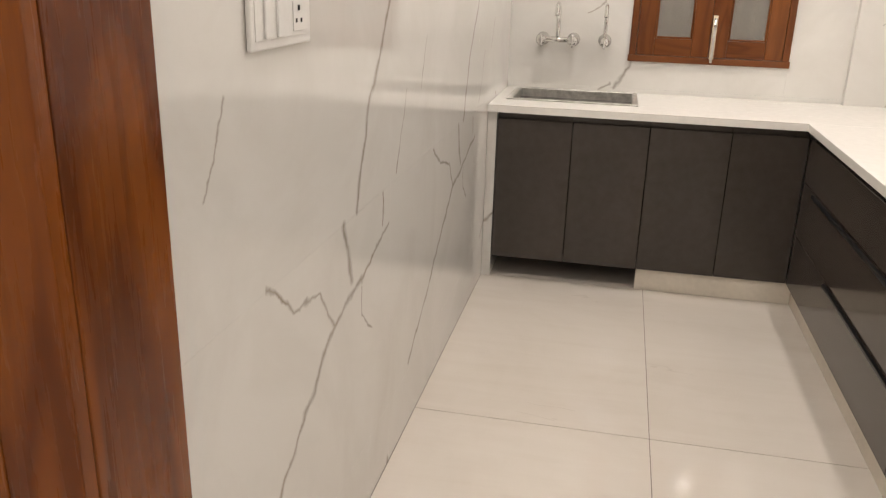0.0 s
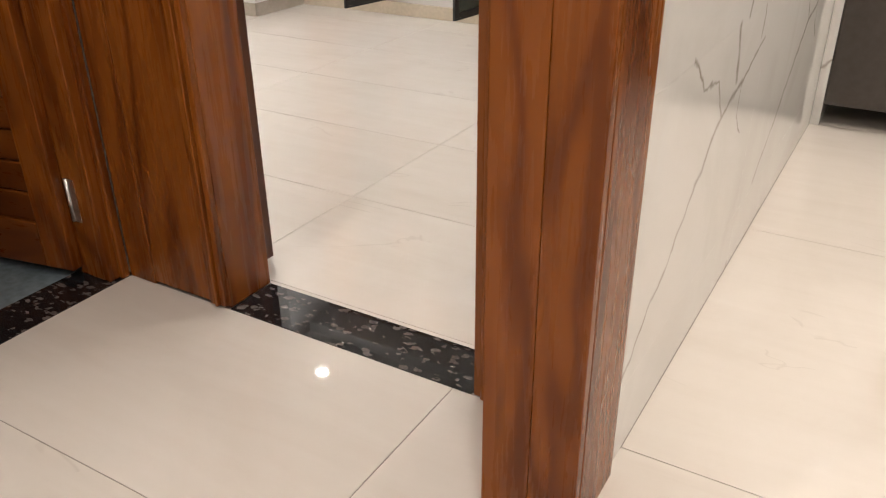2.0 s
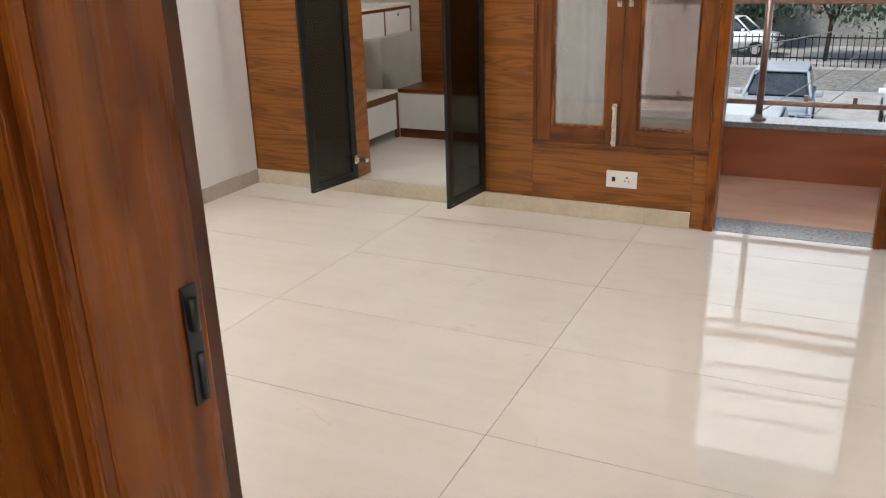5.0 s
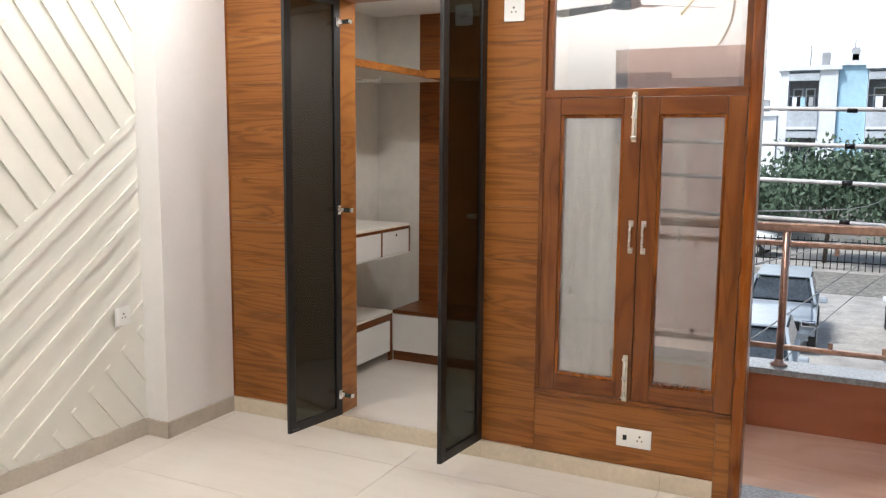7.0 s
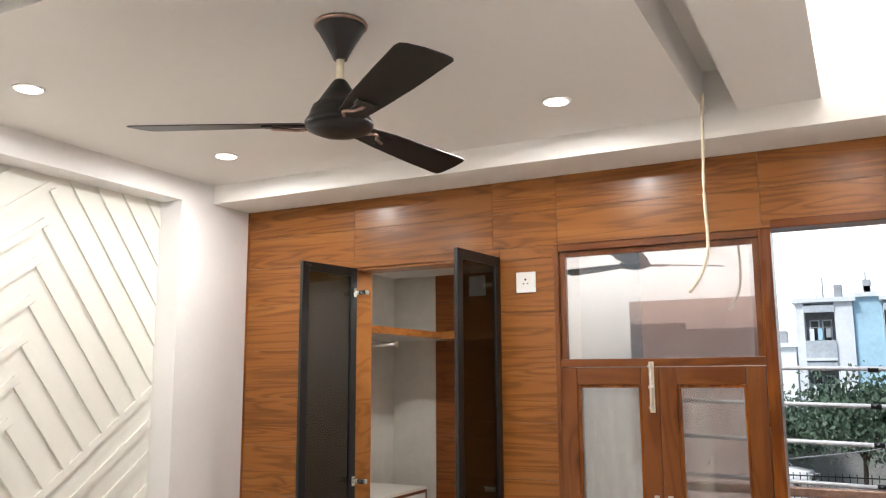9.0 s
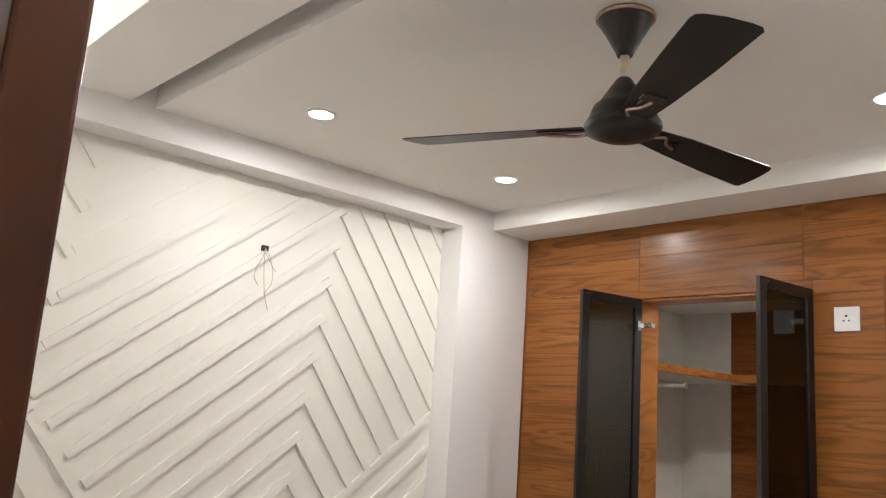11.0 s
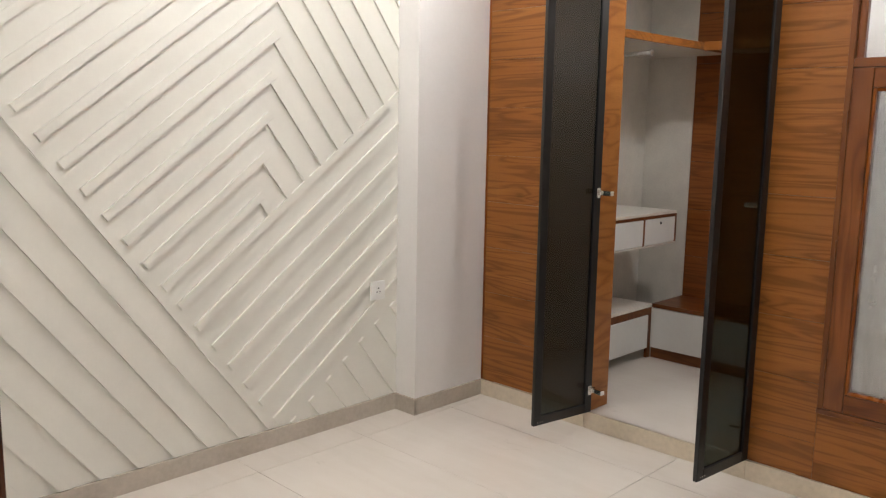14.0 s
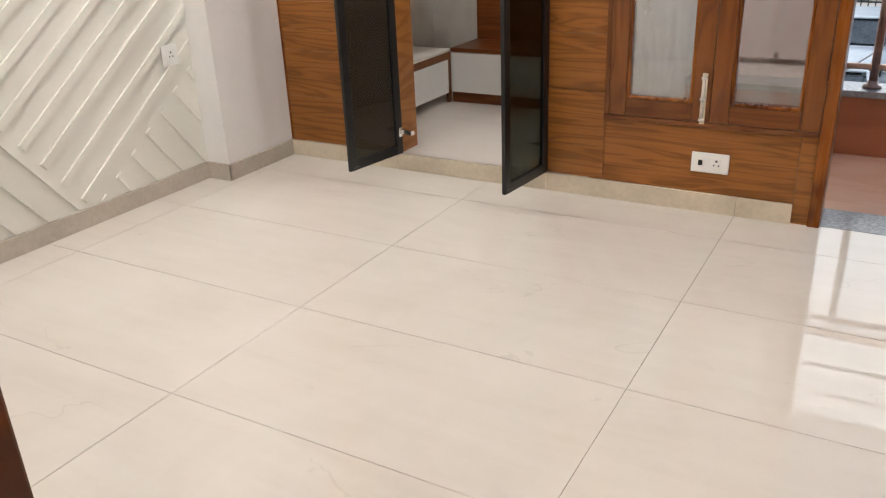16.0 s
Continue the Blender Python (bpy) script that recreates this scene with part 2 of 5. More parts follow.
def marble(name, veins):
    """White porcelain with a printed grey vein figure that repeats from tile to tile."""
    m = mat(name, (0.74, 0.72, 0.68), 0.07)
    g = G(m)
    co = g.add("ShaderNodeTexCoord")
    sep = g.add("ShaderNodeSeparateXYZ")
    g.link(co.outputs["Object"], sep.inputs[0])
    along = g.math('ADD', sep.outputs[0], sep.outputs[1])
    wob1 = g.math('MULTIPLY', g.math('SUBTRACT', g.noise(co.outputs["Object"], 9.0, 4), 0.5), 0.06)
    wob2 = g.math('MULTIPLY', g.math('SUBTRACT', g.noise(co.outputs["Object"], 11.0, 4), 0.5), 0.06)
    a = g.math('ADD', g.math('MULTIPLY', g.math('FRACT', g.math('DIVIDE', g.math('SUBTRACT', along, 0.14), 1.2)), 1.2), wob1)
    b = g.math('ADD', g.math('MULTIPLY', g.math('FRACT', g.math('DIVIDE', g.math('ADD', sep.outputs[2], 1.025), 1.2)), 1.2), wob2)
    p = g.add("ShaderNodeCombineXYZ")
    g.link(a, p.inputs[0])
    g.link(b, p.inputs[1])
    total = None
    for x0, y0, x1, y1, w in veins:
        length = math.hypot(x1 - x0, y1 - y0)
        sub = g.t.nodes.new("ShaderNodeVectorMath")
        sub.operation = 'SUBTRACT'
        g.link(p.outputs[0], sub.inputs[0])
        sub.inputs[1].default_value = (x0, y0, 0)
        dot = g.t.nodes.new("ShaderNodeVectorMath")
        dot.operation = 'DOT_PRODUCT'
        g.link(sub.outputs[0], dot.inputs[0])
        dot.inputs[1].default_value = ((x1 - x0) / length ** 2, (y1 - y0) / length ** 2, 0)
        u = g.math('ADD', dot.outputs["Value"], 0.0, True)
        sc = g.t.nodes.new("ShaderNodeVectorMath")
        sc.operation = 'SCALE'
        sc.inputs[0].default_value = (x1 - x0, y1 - y0, 0)
        g.link(u, sc.inputs["Scale"])
        d = g.t.nodes.new("ShaderNodeVectorMath")
        d.operation = 'DISTANCE'
        g.link(sub.outputs[0], d.inputs[0])
        g.link(sc.outputs[0], d.inputs[1])
        f = g.math('SUBTRACT', 1.0, g.math('DIVIDE', d.outputs["Value"], w * 1.5), True)
        total = f if total is None else g.math('MAXIMUM', total, f)
    cloud = g.noise(co.outputs["Object"], 2.2, 6, 0.6, 1.0)
    base = g.ramp(cloud, [(0.3, (0.68, 0.66, 0.62)), (0.6, (0.75, 0.735, 0.70))])
    tint = g.mix(g.noise(co.outputs["Object"], 7.0, 2), (0.20, 0.19, 0.18), (0.33, 0.25, 0.17))
    fade = g.math('MULTIPLY', total, g.math('ADD', g.noise(co.outputs["Object"], 14.0, 3), 0.25, True))
    g.colour(g.mix(fade, base, tint))
    g.b.inputs["Specular IOR Level"].default_value = 0.6
    return m


# vein figure in one 1.2 m x 1.2 m pair of tiles: start, end, half width
VEINS = [
    (0.20, 0.02, 0.49, 0.20, .006), (0.49, 0.20, 0.62, 0.29, .007), (0.62, 0.29, 0.78, 0.405, .008), (0.78, 0.405, 0.97, 0.44, .007),
    (0.97, 0.44, 1.19, 0.505, .005), (0.47, 0.60, 0.58, 0.526, .005), (0.58, 0.526, 0.705, 0.50, .004), (0.705, 0.50, 0.78, 0.405, .005),
    (0.855, 0.60, 0.90, 0.46, .009), (1.135, 0.59, 1.14, 0.515, .005), (0.965, 0.425, 0.967, 0.35, .004), (0.967, 0.35, 1.05, 0.29, .003),
    (0.93, 0.60, 1.015, 0.80, .008), (1.015, 0.80, 1.19, 1.03, .008), (0.30, 0.80, 0.36, 0.92, .003), (0.05, 0.62, 0.15, 0.80, .003),
]
M_MARBLE = marble("white_veined_porcelain", VEINS)
M_MARBLE_BACK = marble("white_faintly_veined_porcelain", [(0.17, 0.60, 0.20, 0.66, .007), (0.20, 0.66, 0.24, 0.73, .006), (0.10, 0.59, 0.15, 0.62, .006), (0.02, 0.93, 0.10, 0.98, .003), (0.10, 0.98, 0.17, 1.14, .004)])


def glass(name, tint, mirror, rough=0.0):
    m = bpy.data.materials.new(name)
    m.use_nodes = True
    t = m.node_tree
    t.nodes.clear()
    out = t.nodes.new("ShaderNodeOutputMaterial")
    tr = t.nodes.new("ShaderNodeBsdfTransparent")
    tr.inputs[0].default_value = (*tint, 1)
    gl = t.nodes.new("ShaderNodeBsdfGlossy")
    gl.inputs["Roughness"].default_value = rough
    mx = t.nodes.new("ShaderNodeMixShader")
    mx.inputs[0].default_value = mirror
    t.links.new(tr.outputs[0], mx.inputs[1])
    t.links.new(gl.outputs[0], mx.inputs[2])
    t.links.new(mx.outputs[0], out.inputs[0])
    return m


def dusty(m, colour, lo, hi):
    """A film of dried dust in upright runs, over a pane of glass."""
    g = G(m)
    out = next(n for n in g.t.nodes if n.type == 'OUTPUT_MATERIAL')
    clear = out.inputs[0].links[0].from_socket
    runs = g.noise(g.coords((11, 11, 1.0), 3.0), 1.0, 5, 0.65, 0.4)
    spots = g.noise(g.coords((1, 1, 1), 3.0), 38.0, 5, 0.7)
    thick = g.math('MULTIPLY', g.math('SUBTRACT', g.math('ADD', g.math('MULTIPLY', runs, 0.7), g.math('MULTIPLY', spots, 0.3)), 0.38), 3.2, True)
    amount = g.math('ADD', g.math('MULTIPLY', thick, hi - lo), lo)
    film = g.add("ShaderNodeAddShader")
    for k, kind in enumerate(("ShaderNodeBsdfDiffuse", "ShaderNodeBsdfTranslucent")):
        n = g.add(kind)
        n.inputs[0].default_value = (*(a * 0.5 for a in colour), 1)
        g.link(n.outputs[0], film.inputs[k])
    mx = g.add("ShaderNodeMixShader")
    g.link(amount, mx.inputs[0])
    g.link(clear, mx.inputs[1])
    g.link(film.outputs[0], mx.inputs[2])
    g.link(mx.outputs[0], out.inputs[0])


M_PANE = glass("window_glass", (0.88, 0.88, 0.88), 0.38)
M_PANE_DUSTY = glass("dusty_window_glass", (0.82, 0.81, 0.80), 0.25, 0.06)
dusty(M_PANE_DUSTY, (0.82, 0.78, 0.68), 0.03, 0.32)
M_SMOKE = glass("smoked_glass", (0.25, 0.28, 0.265), 0.06)


def glow(name, colour, strength):
    m = mat(name, (0.8, 0.8, 0.8))
    b = m.node_tree.nodes["Principled BSDF"]
    b.inputs["Emission Color"].default_value = (*colour, 1)
    b.inputs["Emission Strength"].default_value = strength
    return m


M_LAMP = glow("lit_diffuser", (1.0, 0.95, 0.86), 14.0)


# ---- building helpers ----
ROOT = {}


def box_bm(boxes, bevel=0.0):
    """One mesh of boxes (x0, y0, z0, x1, y1, z1), with rounded edges."""
    out = bmesh.new()
    for x0, y0, z0, x1, y1, z1 in boxes:
        bm = bmesh.new()
        bmesh.ops.create_cube(bm, size=1.0)
        for v in bm.verts:
            v.co = Vector(((x0 + x1) / 2 + v.co.x * (x1 - x0), (y0 + y1) / 2 + v.co.y * (y1 - y0), (z0 + z1) / 2 + v.co.z * (z1 - z0)))
        if bevel:
            b = min(bevel, 0.45 * min(abs(x1 - x0), abs(y1 - y0), abs(z1 - z0)))
            bmesh.ops.bevel(bm, geom=bm.edges[:], offset=b, segments=2, affect='EDGES', profile=0.5)
        tmp = bpy.data.meshes.new("tmp")
        bm.to_mesh(tmp)
        bm.free()
        out.from_mesh(tmp)
        bpy.data.meshes.remove(tmp)
    return out


def box(x0, y0, z0, x1, y1, z1, bevel=0.0):
    return box_bm([(x0, y0, z0, x1, y1, z1)], bevel)


def turned(profile, centre, axis='Z', steps=28):
    """A solid of revolution from (radius, height) pairs round an axis through centre."""
    bm = bmesh.new()
    rings = []
    for r, h in profile:
        ring = []
        for k in range(steps):
            a = 2 * math.pi * k / steps
            p = (r * math.cos(a), r * math.sin(a), h)
            if axis == 'Y':
                p = (p[0], p[2], p[1])
            if axis == 'X':
                p = (p[2], p[0], p[1])
            ring.append(bm.verts.new(Vector(centre) + Vector(p)))
        rings.append(ring)
    for a, b in zip(rings, rings[1:]):
        for k in range(steps):
            bm.faces.new((a[k], a[(k + 1) % steps], b[(k + 1) % steps], b[k]))
    bm.faces.new(rings[0])
    bm.faces.new(rings[-1])
    bmesh.ops.recalc_face_normals(bm, faces=bm.faces[:])
    for f in bm.faces:
        f.smooth = len(f.verts) == 4
    return bm


def rod(p, q, r, steps=12):
    """A round bar from p to q."""
    bm = bmesh.new()
    p, q = Vector(p), Vector(q)
    d = q - p
    m = Matrix.Translation((p + q) / 2) @ d.to_track_quat('Z', 'Y').to_matrix().to_4x4()
    bmesh.ops.create_cone(bm, cap_ends=True, segments=steps, radius1=r, radius2=r, depth=d.length, matrix=m)
    for f in bm.faces:
        f.smooth = len(f.verts) == 4
    return bm


def tube(points, r, steps=10, cuts=6):
    """A bent pipe along a smoothed line of points."""
    pts = [Vector(p) for p in points]
    path = []
    for i in range(len(pts) - 1):
        a, b, c, d = pts[max(i - 1, 0)], pts[i], pts[i + 1], pts[min(i + 2, len(pts) - 1)]
        for k in range(cuts):
            t = k / cuts
            path.append(0.5 * (2 * b + (c - a) * t + (2 * a - 5 * b + 4 * c - d) * t * t + (3 * b - a - 3 * c + d) * t ** 3))
    path.append(pts[-1])
    bm = bmesh.new()
    rings = []
    for i, p in enumerate(path):
        d = (path[min(i + 1, len(path) - 1)] - path[max(i - 1, 0)]).normalized()
        q = d.to_track_quat('Z', 'Y')
        rings.append([bm.verts.new(p + q @ Vector((r * math.cos(2 * math.pi * k / steps), r * math.sin(2 * math.pi * k / steps), 0))) for k in range(steps)])
    for a, b in zip(rings, rings[1:]):
        for k in range(steps):
            f = bm.faces.new((a[k], a[(k + 1) % steps], b[(k + 1) % steps], b[k]))
            f.smooth = True
    bm.faces.new(rings[0])
    bm.faces.new(rings[-1])
    bmesh.ops.recalc_face_normals(bm, faces=bm.faces[:])
    return bm


def merge(*bms):
    out = bmesh.new()
    for bm in bms:
        tmp = bpy.data.meshes.new("tmp")
        bm.to_mesh(tmp)
        bm.free()
        out.from_mesh(tmp)
        bpy.data.meshes.remove(tmp)
    return out


def to_object(name, bm, material):
    me = bpy.data.meshes.new(name)
    bm.to_mesh(me)
    bm.free()
    if material:
        me.materials.append(material)
    return new(name, me)


def thing(name, loc, label, category, group="", kind=""):
    ob = new(name)
    ob.location = loc
    ob.empty_display_size = 0.05
    ROOT[ob] = Vector(loc)
    return tagged(ob, label, category, group, kind)


def part(name, bm, material, parent, label=""):
    """bm is given in world coordinates."""
    base = ROOT[parent]
    bmesh.ops.translate(bm, verts=bm.verts[:], vec=-base)
    ob = to_object(name, bm, material)
    ob.parent = parent
    ROOT[ob] = base
    return tagged(ob, label)


def solid(name, bm, material, label, category, group="", kind=""):
    """A thing of one mesh, given in world coordinates."""
    ob = to_object(name, bm, material)
    ROOT[ob] = Vector((0, 0, 0))
    return tagged(ob, label, category, group, kind)


def structure(name, bm, material, label, category):
    return solid(name, bm, material, label, category, "", "structure")


# ---- structure ----
WY = 3.93          # face of the teak wall
LX = -3.865        # face of the batten wall
PX = -3.715        # face of the pilaster
DX0, DX1 = -1.112, -0.362   # bedroom doorway
DH = 2.10
structure("ground", box(-90, 7.6, -3.5, 90, 400, -3.3), plain("dusty_road", (0.36, 0.345, 0.325), 0.9, 1.5, 0.2), "grey dusty tarmac street below the balcony", "ground")
structure("subfloor", box(-4.2, -4.0, -0.25, 2.2, 4.0, -0.03), M_GROUT, "grey screed below the floor tiles", "floor")
structure("wall_batten", box(-4.05, 0.42, 0, LX, 4.05, 3.05), M_CREAM, "cream painted recessed feature wall", "wall")
structure("pilaster", box(LX, 3.41, 0, PX, WY + 0.02, 2.95), M_WALL, "white painted pilaster beside the feature wall", "wall")
structure("wall_above_recess", box(LX, 0.584, 2.63, PX, 3.41, 2.95), M_WALL, "white painted beam over the feature wall", "wall")
structure("wall_near_left", box(-4.05, 0.43, 0, DX0 - 0.03, 0.584, 3.05), M_WALL, "white painted wall beside the bedroom door", "wall")
structure("wall_near_head", box(DX0 - 0.03, 0.43, DH + 0.03, DX1 + 0.03, 0.584, 3.05), M_WALL, "white painted wall above the bedroom door", "wall")
structure("wall_near_right", box(DX1 + 0.03, 0.43, 0, -0.02, 0.584, 3.05), M_WALL, "white painted wall beside the bedroom door", "wall")
structure("wall_partition", box(-0.17, 0.584, 0, -0.012, 4.05, 3.05), M_WALL, "white painted wall between bedroom and kitchen", "wall")
# ceiling of the bedroom: lower plates, dark slots between them and a raised edge for the coves
structure("ceiling", box_bm([
    (PX, 1.74, CEIL, -1.125, 3.64, 2.928),
    (PX, 1.35, CEIL, -0.70, 1.645, 2.928),
    (-1.0, 1.646, CEIL, -0.70, 3.64, 2.928),
    (-4.05, 0.43, 2.93, -0.01, 4.05, 3.05),
]), M_CEIL, "off-white stepped plaster ceiling with slots and coves", "ceiling")
structure("ceiling_beam", box(PX, 3.64, 2.65, -0.17, WY + 0.1, 2.95), M_CEIL, "white boxed beam along the teak wall", "beam")
structure("ceiling_hall", box(-4.2, -4.0, CEIL, 2.2, 0.43, CEIL + 0.1), M_CEIL, "white plaster ceiling of the hall", "ceiling")
structure("ceiling_kitchen", box(-0.012, 0.43, CEIL, 2.2, 3.6, CEIL + 0.1), M_CEIL, "white plaster ceiling of the kitchen", "ceiling")
structure("wall_hall_back", box(-4.2, -4.0, 0, 2.2, -3.9, CEIL), M_WALL, "white painted wall of the hall", "wall")
structure("wall_hall_right", box(1.95, -3.9, 0, 2.1, 3.6, CEIL), M_WALL, "white painted wall of hall and kitchen", "wall")
structure("wall_hall_left", box_bm([(-1.66, -3.9, 0, -1.52, -0.52, CEIL), (-1.66, -0.52, 2.1, -1.52, 0.40, CEIL)]), M_WALL, "white painted wall of the hall", "wall")
structure("wall_washroom", box_bm([(-3.0, -1.0, -0.02, -2.9, 0.42, CEIL), (-3.0, -1.1, -0.02, -1.66, -1.0, CEIL)]), M_GREY_LAM, "grey tiled wall of the washroom", "wall")
structure("floor_washroom", box(-2.95, -1.0, -0.03, -1.58, 0.43, -0.004), plain("blue_grey_slate_tile", (0.16, 0.20, 0.22), 0.35, 5, 0.35), "blue-grey slate floor of the washroom", "floor")
structure("floor_washroom_sill", box(-1.66, -0.52, -0.03, -1.505, 0.41, 0.002), M_GRANITE, "black speckled granite door sill", "door sill")
structure("floor_door_sill", box(DX0, 0.421, -0.03, DX1, 0.584, 0.002, 0.001), M_GRANITE, "black speckled granite door sill", "door sill")


def lay_tiles(floor, xs, ys, x0, y0, x1, y1, material, z=0.0, gap=0.0013):
    """Tiles between the joint lines xs and ys, cut at the room's edges."""
    xs, ys = sorted(xs), sorted(ys)
    xs = [x0] + [x for x in xs if x0 + 0.01 < x < x1 - 0.01] + [x1]
    ys = [y0] + [y for y in ys if y0 + 0.01 < y < y1 - 0.01] + [y1]
    for xa, xb in zip(xs, xs[1:]):
        for ya, yb in zip(ys, ys[1:]):
            bm = box(-(xb - xa) / 2 + gap, -(yb - ya) / 2 + gap, -0.02, (xb - xa) / 2 - gap, (yb - ya) / 2 - gap, 0)
            ob = to_object("tile", bm, material)
            ob.parent = floor
            ob.location = ((xa + xb) / 2, (ya + yb) / 2, z)


fl = structure("floor", box(LX, 0.585, -0.028, -0.17, WY + 0.1, -0.002), M_GROUT, "polished cream porcelain tile floor of the bedroom", "floor")
lay_tiles(fl, [-1.276 + 1.192 * k for k in range(-3, 2)], [2.421 + 0.607 * k for k in range(-4, 4)], LX, 0.584, -0.17, WY + 0.012, M_TILE)
fh = structure("floor_hall", box(-1.505, -3.9, -0.028, 2.0, 0.43, -0.002), M_GROUT, "polished cream porcelain tile floor of the hall", "floor")
lay_tiles(fh, [-0.41, 0.70], [0.421 - 0.607 * k for k in range(1, 8)], -1.505, -3.9, 1.95, 0.421, M_TILE)
fk = structure("floor_kitchen", box(-0.012, 0.421, -0.028, 2.0, 3.5, -0.002), M_GROUT, "polished cream porcelain tile floor of the kitchen", "floor")
lay_tiles(fk, [0.70], [1.635, 2.85], 0.0, 0.421, 1.95, 3.45, M_TILE)


def skirting(name, boxes, material, label):
    return structure(name, box_bm(boxes, 0.002), material, label, "skirting")


skirting("baseboard_left", [(LX, 0.60, 0, LX + 0.014, 3.40, 0.088), (LX, 3.396, 0, PX + 0.012, 3.41, 0.088), (PX, 3.397, 0, PX + 0.012, WY, 0.088)], M_SKIRT_W, "greige tile skirting along the feature wall")
skirting("baseboard_teak", [(PX, WY - 0.014, 0, -3.0, WY + 0.002, 0.086), (-2.999, WY - 0.014, 0, -2.155, WY + 0.01, 0.086), (-2.154, WY - 0.014, 0, -1.276, WY + 0.002, 0.086), (-1.275, WY - 0.014, 0, -1.05, WY + 0.002, 0.086)], M_SKIRT, "beige tile skirting along the teak wall")

# teak panelled wall with wardrobe opening, window and balcony doorway
OX0, OX1, OZ0, OZ1 = -2.99, -2.155, 0.088, 2.285
WX0, WX1, WZ0, WZ1 = -1.88, -0.935, 0.385, 2.315
BX1 = -0.20
KY0 = 3.42
wt = structure("wall_teak", box_bm([
    (-3.86, WY + 0.012, 0, OX0, WY + 0.12, 2.95), (OX0, WY + 0.012, OZ1, OX1, WY + 0.12, 2.95), (OX0, WY + 0.012, -0.1, OX1, WY + 0.12, OZ0 - 0.004),
    (OX1, WY + 0.012, 0, WX0, WY + 0.12, 2.95), (WX0, WY + 0.012, 0, WX1 - 0.04, WY + 0.12, WZ0), (WX0, WY + 0.012, WZ1, 0.0, WY + 0.12, 2.95),
    (BX1 + 0.001, WY + 0.012, 0, 0.0, WY + 0.12, WZ1)]), M_FRAME_X, "wall clad in teak laminate boards", "wall")


def clad(x0, x1, z0, z1, step, offset=0.0):
    """Horizontal laminate boards over one field of the wall."""
    z = z0
    first = True
    while z < z1 - 0.002:
        zt = min(z + (step - offset if first and offset else step), z1)
        first = False
        w, h = x1 - x0 - 0.0015, zt - z - 0.0016
        ob = to_object("plank", box(-w / 2, 0, -h / 2, w / 2, 0.012, h / 2), M_LAM)
        ob.parent = wt
        ob.location = ((x0 + x1) / 2, WY, (z + zt) / 2)
        z = zt


clad(PX + 0.012, OX0, 0.088, 2.32, 0.253)
clad(OX1, WX0, 0.088, 2.32, 0.253, 0.1)
clad(WX0, -1.05, 0.088, WZ0, 0.30)
clad(-1.05, -0.955, 0.0, WZ0, 0.40)
for xa, xb in ((PX + 0.012, -2.989), (-2.989, -2.19), (-2.19, -1.863), (-1.863, -0.97), (-0.97, -0.17)):
    clad(xa, xb, 2.32, 2.65, 0.17)
clad(OX0, OX1, OZ1, 2.32, 0.1)
structure("wall_kitchen_filler", box(0.001, 2.838, 0.0, 0.038, KY0 - 0.012, 0.725), M_MARBLE, "white veined filler strip beside the cabinets", "wall")
structure("trim_teak_edge", box(PX, WY - 0.004, 0.088, PX + 0.012, WY + 0.011, 2.65, 0.002), M_DOOR, "dark teak edge strip in the corner", "trim")

# wardrobe opening: thick teak reveal
structure("wardrobe_reveal", box_bm([(OX0 - 0.0, WY + 0.0125, OZ0, OX0 + 0.012, WY + 0.16, OZ1), (OX1 - 0.012, WY + 0.0125, OZ0, OX1, WY + 0.16, OZ1), (OX0 + 0.012, WY + 0.0125, OZ1 - 0.012, OX1 - 0.012, WY + 0.16, OZ1)], 0.001), wood("reveal_laminate", (0.15, 0.042, 0.010), (0.37, 0.145, 0.038), (0.46, 0.20, 0.058), (5, 1.1, 5), 0.3), "teak laminate lining of the wardrobe opening", "reveal")
CX, CY = -3.62, 5.42
structure("floor_closet", box(CX, WY - 0.001, 0.0, -1.95, CY, OZ0 - 0.002), M_TILE, "polished cream tile floor of the closet", "floor")
structure("wall_closet_left", box(CX - 0.1, WY + 0.121, 0.0, CX, CY + 0.1, 2.5), M_GREY_LAM, "grey-white laminate wall of the closet", "wall")
structure("wall_closet_right", box(-1.95, WY + 0.121, 0.0, -1.89, CY + 0.1, 2.5), M_GREY_LAM, "grey-white laminate wall of the closet", "wall")
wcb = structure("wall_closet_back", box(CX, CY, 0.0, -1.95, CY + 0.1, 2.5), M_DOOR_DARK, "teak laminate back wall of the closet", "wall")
M_CLOSET = wood("closet_laminate", (0.10, 0.024, 0.006), (0.24, 0.072, 0.017), (0.32, 0.112, 0.03), (1.0, 5, 14), 0.3, 9.0, 0.06, 40.0, 0.5, 0.3, 0.25, 3.5)
for k in range(8):
    ob = to_object("plank", box(-0.665, -0.010, -0.1505, 0.665, 0.0, 0.1505, 0.001), M_CLOSET)
    ob.parent = wcb
    ob.location = (-2.618, CY - 0.001, 0.245 + 0.304 * k)
structure("wall_closet_panel", box(CX + 0.001, CY - 0.012, OZ0, -3.285, CY - 0.001, 2.42), M_GREY_LAM, "grey-white laminate back panel of the closet", "wall")
structure("ceiling_closet", box(CX, WY + 0.121, 2.42, -1.95, CY, 2.5), M_CEIL, "white closet ceiling", "ceiling")
# added fill lamp that brightens the closet; no source is known here
lamp_disc("closet_downlight_glow", -2.45, 4.40, 2.405, 0.085, CLOSET_FILL_W, COOL)

